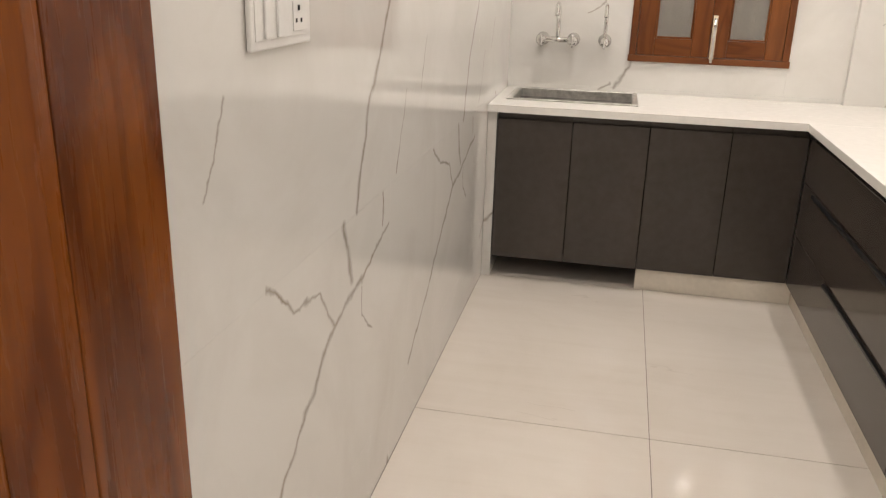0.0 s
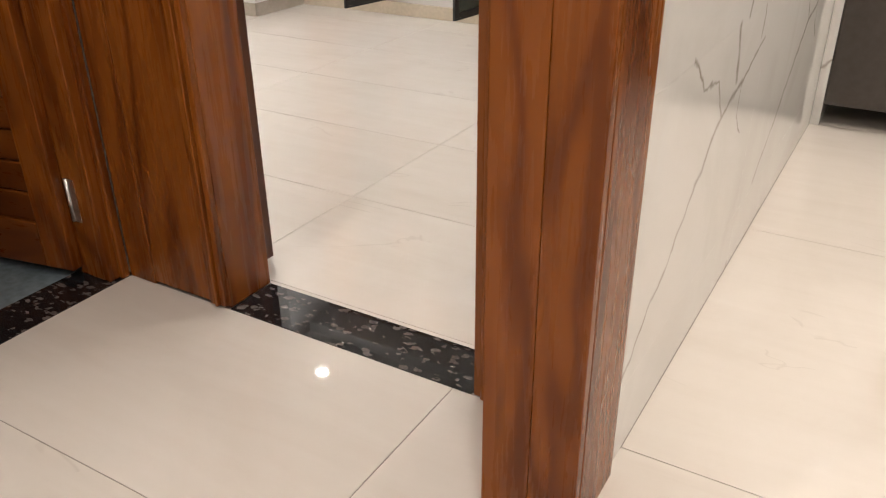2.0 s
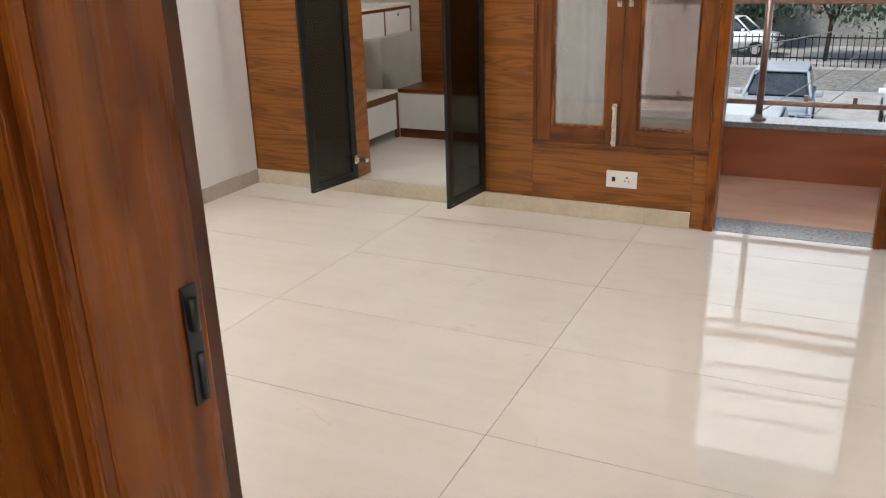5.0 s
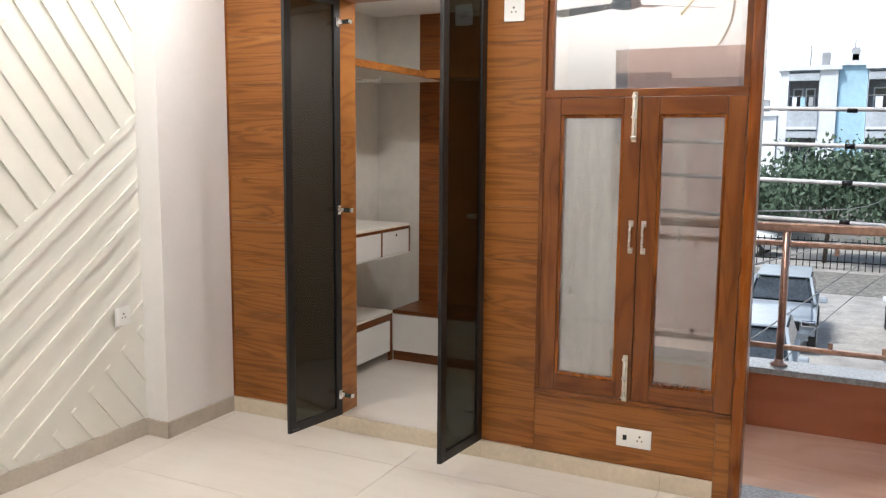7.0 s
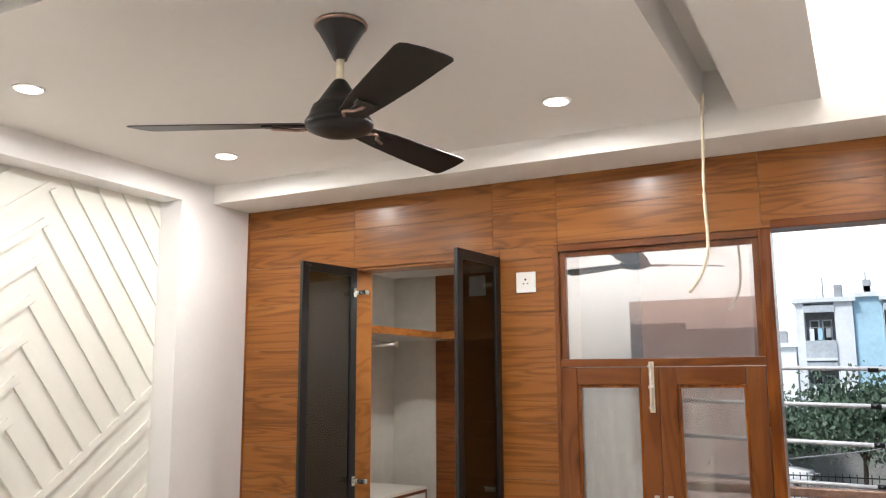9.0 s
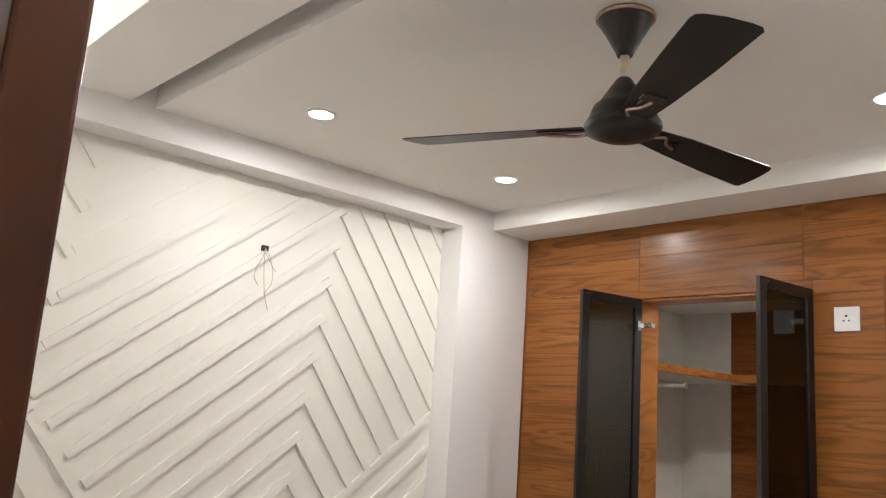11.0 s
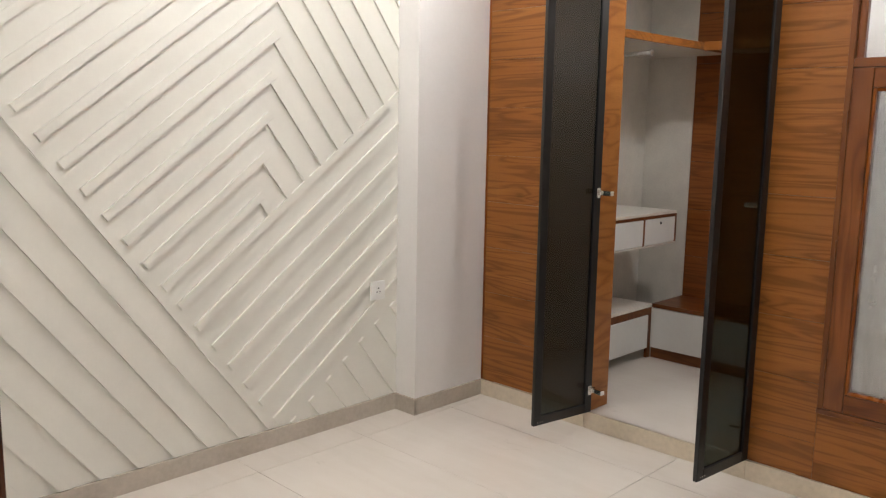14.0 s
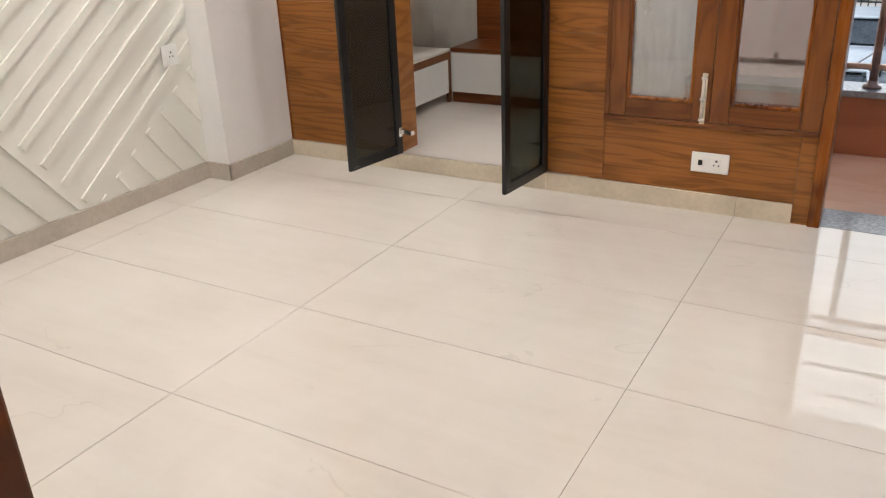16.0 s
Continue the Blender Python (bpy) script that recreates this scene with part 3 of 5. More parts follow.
# balcony
structure("floor_balcony", box(-3.2, WY + 0.24, -0.15, 1.0, 5.2, -0.004), wood("pinkish_wood_tile", (0.58, 0.30, 0.19), (0.74, 0.44, 0.30), (0.80, 0.52, 0.38), (0.8, 4, 4), 0.25, 0.0, 0.12, 20.0, 0.2, 0.4, 0.1), "pinkish wood-look tile floor of the balcony", "floor")
structure("balcony_door_sill", box(-0.955, WY + 0.013, -0.15, 0.0, WY + 0.239, 0.002, 0.001), M_BALCONY_GREY, "grey granite sill of the balcony doorway", "door sill")
structure("wall_parapet", box(-3.2, 5.06, -0.004, 1.0, 5.24, 0.30), wood("reddish_wood_tile", (0.22, 0.07, 0.035), (0.36, 0.12, 0.055), (0.45, 0.17, 0.085), (0.8, 4, 4), 0.3, 0.0, 0.12, 20.0, 0.3, 0.4, 0.1), "low parapet faced with reddish wood-look tiles", "parapet")
structure("parapet_coping", box(-3.2, 5.04, 0.301, 1.0, 5.27, 0.335, 0.004), M_BALCONY_GREY, "pale grey granite coping on the parapet", "coping")
structure("ceiling_balcony", box(-3.2, WY + 0.125, 2.60, 1.0, 4.25, 2.75), M_WALL, "white balcony soffit", "ceiling")
structure("wall_balcony_right", box(0.35, WY + 0.125, -0.15, 0.5, 5.24, 1.1), M_WALL, "white balcony side wall", "wall")
structure("wall_balcony_left", box(-1.885, WY + 0.125, -0.15, -1.80, 5.24, 2.6), M_CREAM, "cream balcony side wall", "wall")
structure("wall_outer", box(0.0, WY + 0.012, 0, 0.5, WY + 0.12, 2.95), M_WALL, "outer wall beside the balcony", "wall")

# kitchen walls with veined porcelain tiles
KY = 3.42


def tile_wall(wall, axis, at, lo, hi, zs, length, start, skip=None, material=M_MARBLE):
    cuts = [lo] + [start + length * k for k in range(-3, 6) if lo + 0.01 < start + length * k < hi - 0.01] + [hi]
    for a, b in zip(cuts, cuts[1:]):
        for za, zb in zip(zs, zs[1:]):
            for ra, rb, rza, rzb in ([(a, b, za, zb)] if not skip else skip(a, b, za, zb)):
                if rb - ra < 0.005 or rzb - rza < 0.005:
                    continue
                e = 0.0002
                bm = box(at, ra + e, rza + e, at + 0.010, rb - e, rzb - e) if axis == 'x' else box(ra + e, at - 0.010, rza + e, rb - e, at, rzb - e)
                ob = to_object("tile", bm, material)
                ob.parent = wall


wm = structure("wall_marble", box(-0.0125, 0.332, 0, -0.0105, KY, CEIL), M_GROUT_W, "wall faced with glossy white veined porcelain tiles", "wall")
tile_wall(wm, 'x', -0.010, 0.333, KY - 0.01, [0.001, 0.175, 0.775, 1.375, 1.975, 2.575, CEIL], 1.2, 1.34)
KWX0, KWX1, KWZ0, KWZ1 = 0.55, 1.243, 0.905, 1.75


def round_window(a, b, za, zb):
    """Cuts one tile round the kitchen window."""
    if b <= KWX0 or a >= KWX1 or zb <= KWZ0 or za >= KWZ1:
        return [(a, b, za, zb)]
    out = [(a, min(b, KWX0), za, zb), (max(a, KWX1), b, za, zb)]
    m0, m1 = max(a, KWX0), min(b, KWX1)
    out += [(m0, m1, za, min(zb, KWZ0)), (m0, m1, max(za, KWZ1), zb)]
    return [r for r in out if r[1] > r[0] and r[3] > r[2]]


wkb = structure("wall_kitchen_back", box_bm([(-0.012, KY + 0.001, 0, KWX0, KY + 0.12, CEIL), (KWX1, KY + 0.001, 0, 1.95, KY + 0.12, CEIL), (KWX0, KY + 0.001, 0, KWX1, KY + 0.12, KWZ0), (KWX0, KY + 0.001, KWZ1, KWX1, KY + 0.12, CEIL)]), M_GROUT_W, "kitchen wall faced with white veined tiles", "wall")
tile_wall(wkb, 'y', KY, 0.0, 1.49, [0.6, 0.775, 1.375, 1.975, 2.575, CEIL], 1.2, 0.54, round_window, M_MARBLE_BACK)
structure("pilaster_kitchen", box(1.49, KY - 0.045, 0.70, 1.95, KY, CEIL), M_MARBLE_BACK, "white tiled pilaster in the kitchen corner", "wall")


# ---- doors and joinery ----
def moulding(x, y0, y1, z0, z1, sign, n=3):
    """Stepped upright moulding: rounded ribs side by side along x."""
    boxes = []
    for k in range(n):
        w = (0.020, 0.010, 0.022)[k % 3]
        boxes.append((x, y0 - (0.004, 0.014, 0.008)[k % 3], z0, x + sign * w, y1, z1))
        x += sign * (w + 0.001)
    return box_bm([(min(a[0], a[3]), a[1], a[2], max(a[0], a[3]), a[4], a[5]) for a in boxes], 0.003)


def bedroom_frame():
    d = thing("door_1", (DX0, 0.43, 0), "polished reddish teak door frame, standing open", "door frame", kind="structure")
    part("jamb", box(DX0 - 0.028, 0.425, 0.002, DX0, 0.585, DH, 0.003), M_DOOR, d)
    part("jamb", box(DX1 - 0.014, 0.476, 0.002, DX1 + 0.028, 0.585, DH, 0.003), M_DOOR, d)
    part("door_stop", box(DX1 + 0.014, 0.425, 0.002, DX1 + 0.028, 0.475, DH, 0.003), M_DOOR, d)
    part("head", box(DX0 - 0.028, 0.425, DH, DX1 + 0.028, 0.585, DH + 0.028, 0.003), M_DOOR_X, d)
    part("architrave", box(-1.395, 0.414, 0.012, DX0 - 0.059, 0.43, DH + 0.1, 0.003), M_DOOR, d, "wide polished teak casing board")
    part("moulding", moulding(DX0 - 0.003, 0.412, 0.426, 0.012, DH, -1), M_DOOR, d)
    part("moulding", moulding(DX1 + 0.014, 0.412, 0.426, 0.012, DH, 1, 2), M_DOOR, d)
    part("architrave", box(DX1 + 0.048, 0.405, 0.004, -0.18, 0.43, DH + 0.1, 0.003), M_DOOR, d)
    part("architrave", box(DX0, 0.414, DH + 0.012, DX1, 0.43, DH + 0.1, 0.003), M_DOOR_X, d)
    sp = part("strike_plate", box(DX1 - 0.016, 0.50, 0.83, DX1 - 0.0135, 0.528, 0.99, 0.0008), M_STEEL, d, "steel strike plate with four screws")
    for z in (0.845, 0.885, 0.93, 0.975):
        part("screw", turned([(0.0045, 0), (0.004, 0.0012), (0.001, 0.0016)], (DX1 - 0.0175, 0.514, z), 'X', 10), M_CHROME, sp)
    hp = part("latch", box(DX0, 0.548, 0.835, DX0 + 0.004, 0.572, 0.985, 0.001), M_BLACK, d, "dark metal latch plate")
    part("knob", rod((DX0 + 0.006, 0.56, 0.93), (DX0 + 0.006, 0.56, 0.97), 0.006), M_BLACK, hp)
    part("knob", rod((DX0 + 0.005, 0.562, 0.84), (DX0 + 0.005, 0.562, 0.90), 0.004), M_BLACK, hp)
    leaf = thing("door_2", (DX0, 0.60, 0), "polished dark teak door leaf folded back against the wall", "door", kind="structure")
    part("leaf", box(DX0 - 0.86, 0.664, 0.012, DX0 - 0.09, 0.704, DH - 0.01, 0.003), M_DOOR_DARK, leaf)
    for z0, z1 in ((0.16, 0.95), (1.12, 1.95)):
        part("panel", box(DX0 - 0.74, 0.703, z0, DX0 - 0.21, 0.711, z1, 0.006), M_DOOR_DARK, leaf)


bedroom_frame()


def near_wall_panel():
    """Teak boarding on the wall beside the door, seen mirrored in the window's top light."""
    p = thing("wall_panel", (-1.8, 0.585, 1.0), "pale brown laminate boarding with a dark panel on the wall", "wall panel")
    for xa, xb in ((-2.40, -2.032), (-2.03, -1.62), (-1.618, -1.21)):
        part("board", box(xa, 0.5845, 1.0, xb, 0.602, 2.345, 0.002), M_PALE, p)
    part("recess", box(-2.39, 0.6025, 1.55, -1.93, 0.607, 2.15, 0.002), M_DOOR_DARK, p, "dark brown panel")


near_wall_panel()


def column():
    c = thing("wooden_column", (-0.1, 0.25, 0), "polished reddish-brown teak post at the wall end", "column")
    part("front_board", box(-0.178, 0.126, 0.001, -0.083, 0.150, 2.74, 0.002), M_DOOR, c)
    part("front_board", box(-0.0825, 0.1265, 0.001, 0.010, 0.150, 2.74, 0.002), M_DOOR, c)
    part("side_board", box(-0.018, 0.1505, 0.001, 0.011, 0.331, 2.74, 0.002), M_DOOR, c)
    part("side_board", box(-0.179, 0.1505, 0.001, -0.155, 0.429, 2.74, 0.002), M_DOOR, c)
    part("core", box(-0.1545, 0.151, 0.001, -0.0185, 0.429, 2.73), M_DOOR, c)


column()


WC_ANGLE = 191.0


def washroom_door():
    f = thing("door_3", (-1.52, 0.41, 0), "polished teak washroom door frame", "door frame", kind="structure")
    part("jamb", box(-1.64, 0.352, 0.003, -1.515, 0.41, 2.1, 0.004), M_DOOR, f)
    part("moulding", box(-1.528, 0.385, 0.003, -1.498, 0.412, 2.1, 0.006), M_DOOR, f)
    part("head", box(-1.64, -0.51, 2.06, -1.515, 0.352, 2.1, 0.004), M_DOOR_X, f)
    part("jamb", box(-1.64, -0.52, 0.003, -1.515, -0.47, 2.1, 0.004), M_DOOR, f)
    part("corner_post", box(-1.498, 0.413, 0.003, -1.394, 0.43, 2.2, 0.003), M_DOOR, f)
    d = thing("washroom_door", (-1.65, 0.36, 0.03), "dark brown teak washroom door with panels, standing ajar", "door", kind="structure")
    a = radians(WC_ANGLE)
    turn = Matrix.Translation((-1.625, 0.350, 0)) @ Matrix.Rotation(a, 4, 'Z')

    def hung(name, b, m, parent, label=""):
        bmesh.ops.transform(b, matrix=turn, verts=b.verts[:])
        return part(name, b, m, parent, label)
    hung("stile", box(0.0, -0.0, 0.03, 0.10, 0.036, 2.04, 0.003), M_DOOR, d)
    hung("stile", box(0.66, -0.0, 0.03, 0.76, 0.036, 2.04, 0.003), M_DOOR, d)
    for z0, z1 in ((0.03, 0.17), (1.0, 1.12), (1.93, 2.04)):
        hung("rail", box(0.10, 0.0, z0, 0.66, 0.036, z1, 0.003), M_DOOR_X, d)
    for k in range(9):
        z = 0.17 + k * 0.092
        hung("slat", box(0.10, 0.006, z, 0.66, 0.026, z + 0.088, 0.005), M_DOOR_X, d)
        z = 1.12 + k * 0.09
        hung("slat", box(0.10, 0.006, z, 0.66, 0.026, z + 0.086, 0.005), M_DOOR_X, d)
    h = part("hinge", rod((-1.612, 0.350, 0.18), (-1.612, 0.350, 0.31), 0.006), M_STEEL, f, "steel butt hinge")
    part("leaf", box(-1.612, 0.3495, 0.18, -1.580, 0.3515, 0.31), M_STEEL, h)


washroom_door()


def wardrobe_door(hx, lean, label, side=1):
    """Dark glass leaf in a black aluminium frame, standing open."""
    d = thing("wardrobe_door", (hx, WY - 0.005, 0.09), label, "wardrobe door", "wardrobe doors")
    turn = Matrix.Translation((hx, WY - 0.008, 0)) @ Matrix.Rotation(radians(-90 + lean), 4, 'Z')

    def hung(name, b, m, parent, lab=""):
        bmesh.ops.transform(b, matrix=turn, verts=b.verts[:])
        return part(name, b, m, parent, lab)
    z0, z1, w, t = 0.092, 2.28, 0.385, 0.020
    hung("stile", box(0, -t / 2, z0, 0.045, t / 2, z1, 0.002), M_BLACK, d)
    hung("stile", box(w - 0.045, -t / 2, z0, w, t / 2, z1, 0.002), M_BLACK, d)
    hung("rail", box(0.046, -t / 2, z0, w - 0.046, t / 2, z0 + 0.045, 0.002), M_BLACK, d)
    hung("rail", box(0.046, -t / 2, z1 - 0.045, w - 0.046, t / 2, z1, 0.002), M_BLACK, d)
    pane = hung("pane", box(0.04, -0.003, z0 + 0.04, w - 0.04, 0.003, z1 - 0.04), M_SMOKE, d, "smoked tinted glass pane")
    pane.visible_shadow = False
    for z in (0.21, 1.20, 2.15):
        h = hung("hinge", box_bm([(0.012, min(side * t / 2, side * (t / 2 + 0.010)), z - 0.024, 0.034, max(side * t / 2, side * (t / 2 + 0.010)), z + 0.024), (-0.01, min(side * (t / 2 + 0.002), side * (t / 2 + 0.018)), z - 0.012, 0.02, max(side * (t / 2 + 0.002), side * (t / 2 + 0.018)), z + 0.012)], 0.002), M_CHROME, d, "chrome cup hinge")
        hung("arm", box(-0.012, min(side * (t / 2 + 0.004), side * (t / 2 + 0.075)), z - 0.012, 0.014, max(side * (t / 2 + 0.004), side * (t / 2 + 0.075)), z + 0.012, 0.003), M_CHROME, h)
    for z in (z0 + 0.015, z1 - 0.015):
        for x in (0.33, 0.345, 0.36):
            hung("screw", turned([(0.003, 0), (0.0025, 0.001)], (x, t / 2 + 0.0002, z), 'Y', 8), M_CHROME, d)
    return d


wardrobe_door(-2.972, -10.0, "dark smoked glass wardrobe door in black aluminium frame, open")
wardrobe_door(-2.158, -6.0, "dark smoked glass wardrobe door in black aluminium frame, open", -1)


def closet_units():
    left = thing("closet_drawer_unit", (-3.45, 4.7, 0.09), "low white drawer unit with teak edges in the closet", "drawer unit")
    x1, y0, y1, zt = -3.29, WY + 0.165, 5.04, 0.43
    part("carcass", box_bm([(CX + 0.002, y0, 0.155, x1 - 0.02, y1, 0.17), (CX + 0.002, y0, 0.17, CX + 0.02, y1, zt - 0.02)]), M_WHITE_LAM, left)
    part("top", box(CX + 0.002, y0, zt - 0.018, x1, y1, zt, 0.001), M_GREY_LAM, left)
    part("edge", box(x1 - 0.018, y0, zt - 0.062, x1 + 0.001, y1, zt - 0.019, 0.001), M_FRAME_X, left)
    part("edge", box(x1 - 0.018, y1 - 0.035, 0.09, x1 + 0.001, y1, zt - 0.063, 0.001), M_FRAME, left)
    part("drawer_front", box(x1 - 0.018, y0, 0.155, x1 + 0.003, y1 - 0.037, zt - 0.065, 0.002), M_WHITE_LAM, left)
    back = thing("closet_drawer_unit", (-2.6, 5.2, 0.09), "low white drawer unit with teak plinth in the closet", "drawer unit")
    part("carcass", box(x1 - 0.0, 5.06, 0.155, -1.955, CY - 0.002, zt - 0.021), M_WHITE_LAM, back)
    part("top", box(x1 + 0.002, 5.04, zt - 0.02, -1.955, CY - 0.002, zt + 0.004, 0.001), M_FRAME_X, back)
    part("plinth", box(x1 + 0.004, 5.05, 0.088, -1.955, 5.07, 0.152, 0.001), M_FRAME_X, back)
    for k in range(2):
        xa = x1 + 0.006 + k * 0.66
        part("drawer_front", box(xa, 5.036, 0.156, xa + 0.65, 5.0585, zt - 0.024), M_WHITE_LAM, back)
    sh = thing("closet_shelf_unit", (-3.45, 4.6, 1.0), "white shelf with two small lockable drawers and teak edging", "shelf")
    z = 1.02
    ye = 5.12
    part("top", box(CX + 0.002, y0, z - 0.016, -3.20, ye, z, 0.001), M_GREY_LAM, sh)
    part("edge", box(-3.218, y0, z - 0.034, -3.199, ye, z - 0.017, 0.001), M_FRAME_X, sh)
    part("edge", box(-3.218, ye - 0.02, z - 0.19, -3.199, ye, z - 0.035, 0.001), M_FRAME, sh)
    part("edge", box(-3.218, 4.735, z - 0.19, -3.199, 4.755, z - 0.035, 0.001), M_FRAME, sh)
    part("bottom", box(CX + 0.002, y0, z - 0.20, -3.20, ye, z - 0.191), M_GREY_LAM, sh)
    for a, b in ((y0, 4.734), (4.756, ye - 0.021)):
        f = part("drawer_front", box(-3.216, a, z - 0.188, -3.198, b, z - 0.036, 0.002), M_WHITE_LAM, sh)
        part("lock", turned([(0.009, 0), (0.008, 0.003)], (-3.197, (a + b) / 2, z - 0.065), 'X', 12), M_BLACK, f)
    top = thing("closet_shelf", (-3.3, 4.6, 2.0), "teak edged high shelf in the closet", "shelf")
    part("board", box(CX + 0.002, y0, 1.965, -3.02, CY - 0.002, 1.985, 0.001), M_GREY_LAM, top)
    part("edge", box(-3.019, y0, 1.955, -3.0, CY - 0.002, 1.995, 0.001), M_LAM, top)
    part("board", box(-2.999, 4.961, 1.965, -1.955, CY - 0.002, 1.985, 0.001), M_GREY_LAM, top)
    part("edge", box(-2.999, 4.942, 1.95, -1.955, 4.96, 1.998, 0.001), M_LAM, top)
    r = thing("clothes_rod", (-3.3, 4.4, 1.9), "short steel clothes rod below the shelf", "clothes rod")
    part("rod", rod((-3.60, 4.42, 1.90), (-3.02, 4.42, 1.90), 0.011), M_STEEL, r)
    part("bracket", turned([(0.02, 0), (0.018, 0.006)], (-3.02, 4.42, 1.90), 'X', 14), M_STEEL, r)


closet_units()


def teak_window():
    w = thing("window_1", (-1.41, WY, WZ0), "teak window with fixed top light and two closed casements", "window", kind="structure")
    y0, y1 = WY - 0.012, WY + 0.085
    a, b = WX0, WX1
    part("window_frame", box(a, y0, WZ0, a + 0.022, y1, WZ1, 0.002), M_FRAME, w)
    part("window_frame", box(-0.985, y0 - 0.004, 0.0, -0.937, y1 + 0.03, WZ1, 0.003), M_DOOR, w)
    part("window_frame", box(a + 0.023, y0, WZ1 - 0.03, -0.986, y1, WZ1, 0.002), M_FRAME_X, w)
    part("window_frame", box(a + 0.023, y0, 1.755, -0.986, y1, 1.79, 0.002), M_FRAME_X, w)
    part("window_sill", box(a + 0.0, y0 - 0.008, WZ0 - 0.006, -0.986, y1, WZ0 + 0.016, 0.004), M_FRAME_X, w)
    tl = part("top_light", box_bm([(a + 0.023, y0 + 0.02, 1.791, a + 0.05, y0 + 0.05, WZ1 - 0.031), (-1.013, y0 + 0.02, 1.791, -0.987, y0 + 0.05, WZ1 - 0.031), (a + 0.05, y0 + 0.02, WZ1 - 0.055, -1.013, y0 + 0.05, WZ1 - 0.031)], 0.002), M_FRAME, w)
    p = part("pane", box(a + 0.05, y0 + 0.032, 1.791, -1.013, y0 + 0.037, WZ1 - 0.056), M_PANE, tl, "clear reflecting glass pane")
    p.visible_shadow = False
    mid = -1.418
    for k, (x0, x1) in enumerate(((a + 0.024, mid - 0.001), (mid + 0.001, -0.987))):
        z0, z1 = WZ0 + 0.018, 1.753
        s = part("casement", box(x0, y0 - 0.006, z0, x0 + 0.075, y0 + 0.034, z1, 0.003), M_FRAME, w)
        part("stile", box(x1 - 0.075, y0 - 0.006, z0, x1, y0 + 0.034, z1, 0.003), M_FRAME, s)
        part("rail", box(x0 + 0.076, y0 - 0.006, z1 - 0.075, x1 - 0.076, y0 + 0.034, z1, 0.003), M_FRAME_X, s)
        part("rail", box(x0 + 0.076, y0 - 0.006, z0, x1 - 0.076, y0 + 0.034, z0 + 0.075, 0.003), M_FRAME_X, s)
        xi0, xi1, zi0, zi1 = x0 + 0.075, x1 - 0.075, z0 + 0.075, z1 - 0.075
        part("bead", box_bm([(xi0, y0 - 0.002, zi0, xi0 + 0.014, y0 + 0.02, zi1), (xi1 - 0.014, y0 - 0.002, zi0, xi1, y0 + 0.02, zi1), (xi0 + 0.014, y0 - 0.002, zi0, xi1 - 0.014, y0 + 0.02, zi0 + 0.014), (xi0 + 0.014, y0 - 0.002, zi1 - 0.014, xi1 - 0.014, y0 + 0.02, zi1)], 0.004), M_DOOR, s)
        p = part("pane", box(xi0 + 0.01, y0 + 0.022, zi0 + 0.01, xi1 - 0.01, y0 + 0.027, zi1 - 0.01), M_PANE_DUSTY, s, "dusty glass pane")
        p.visible_shadow = False
        hx = mid - 0.028 if k == 0 else mid + 0.028
        hd = part("handle", tube([(hx, y0 - 0.008, 1.09), (hx, y0 - 0.036, 1.11), (hx, y0 - 0.030, 1.145), (hx, y0 - 0.036, 1.18), (hx, y0 - 0.008, 1.20)], 0.0055), M_STEEL, s, "steel pull handle")
        for z in (1.085, 1.205):
            part("plate", box(hx - 0.011, y0 - 0.011, z - 0.014, hx + 0.011, y0 - 0.006, z + 0.014, 0.002), M_STEEL, hd)
        ex = x0 - 0.002 if k == 0 else x1 + 0.002
        for z in (0.57, 1.05, 1.55):
            part("hinge", rod((ex, y0 - 0.008, z - 0.04), (ex, y0 - 0.008, z + 0.04), 0.004, 8), M_FRAME, s)
    for z0, z1 in ((0.395, 0.61), (1.56, 1.775)):
        bx = mid - 0.030
        bp = part("bolt", box(bx - 0.011, y0 - 0.011, z0, bx + 0.011, y0 - 0.006, z1, 0.001), M_IVORY, w, "pale metal tower bolt")
        part("rod", rod((bx, y0 - 0.016, z0 + 0.01), (bx, y0 - 0.016, z1 - 0.005), 0.0055, 10), M_STEEL, bp)
        for z in (z0 + 0.02, (z0 + z1) / 2, z1 - 0.02):
            part("staple", box(bx - 0.013, y0 - 0.023, z - 0.006, bx + 0.013, y0 - 0.0105, z + 0.006, 0.003), M_STEEL, bp)


teak_window()
bd = thing("door_4", (-0.57, WY, 0), "open balcony doorway with teak lining", "door frame", kind="structure")
part("head", box(-0.936, WY - 0.016, WZ1 - 0.002, 0.0, WY + 0.115, WZ1 + 0.035, 0.003), M_DOOR_X, bd)
part("jamb", box(BX1 - 0.03, WY - 0.016, 0.003, BX1, WY + 0.115, WZ1 - 0.003, 0.003), M_DOOR, bd)


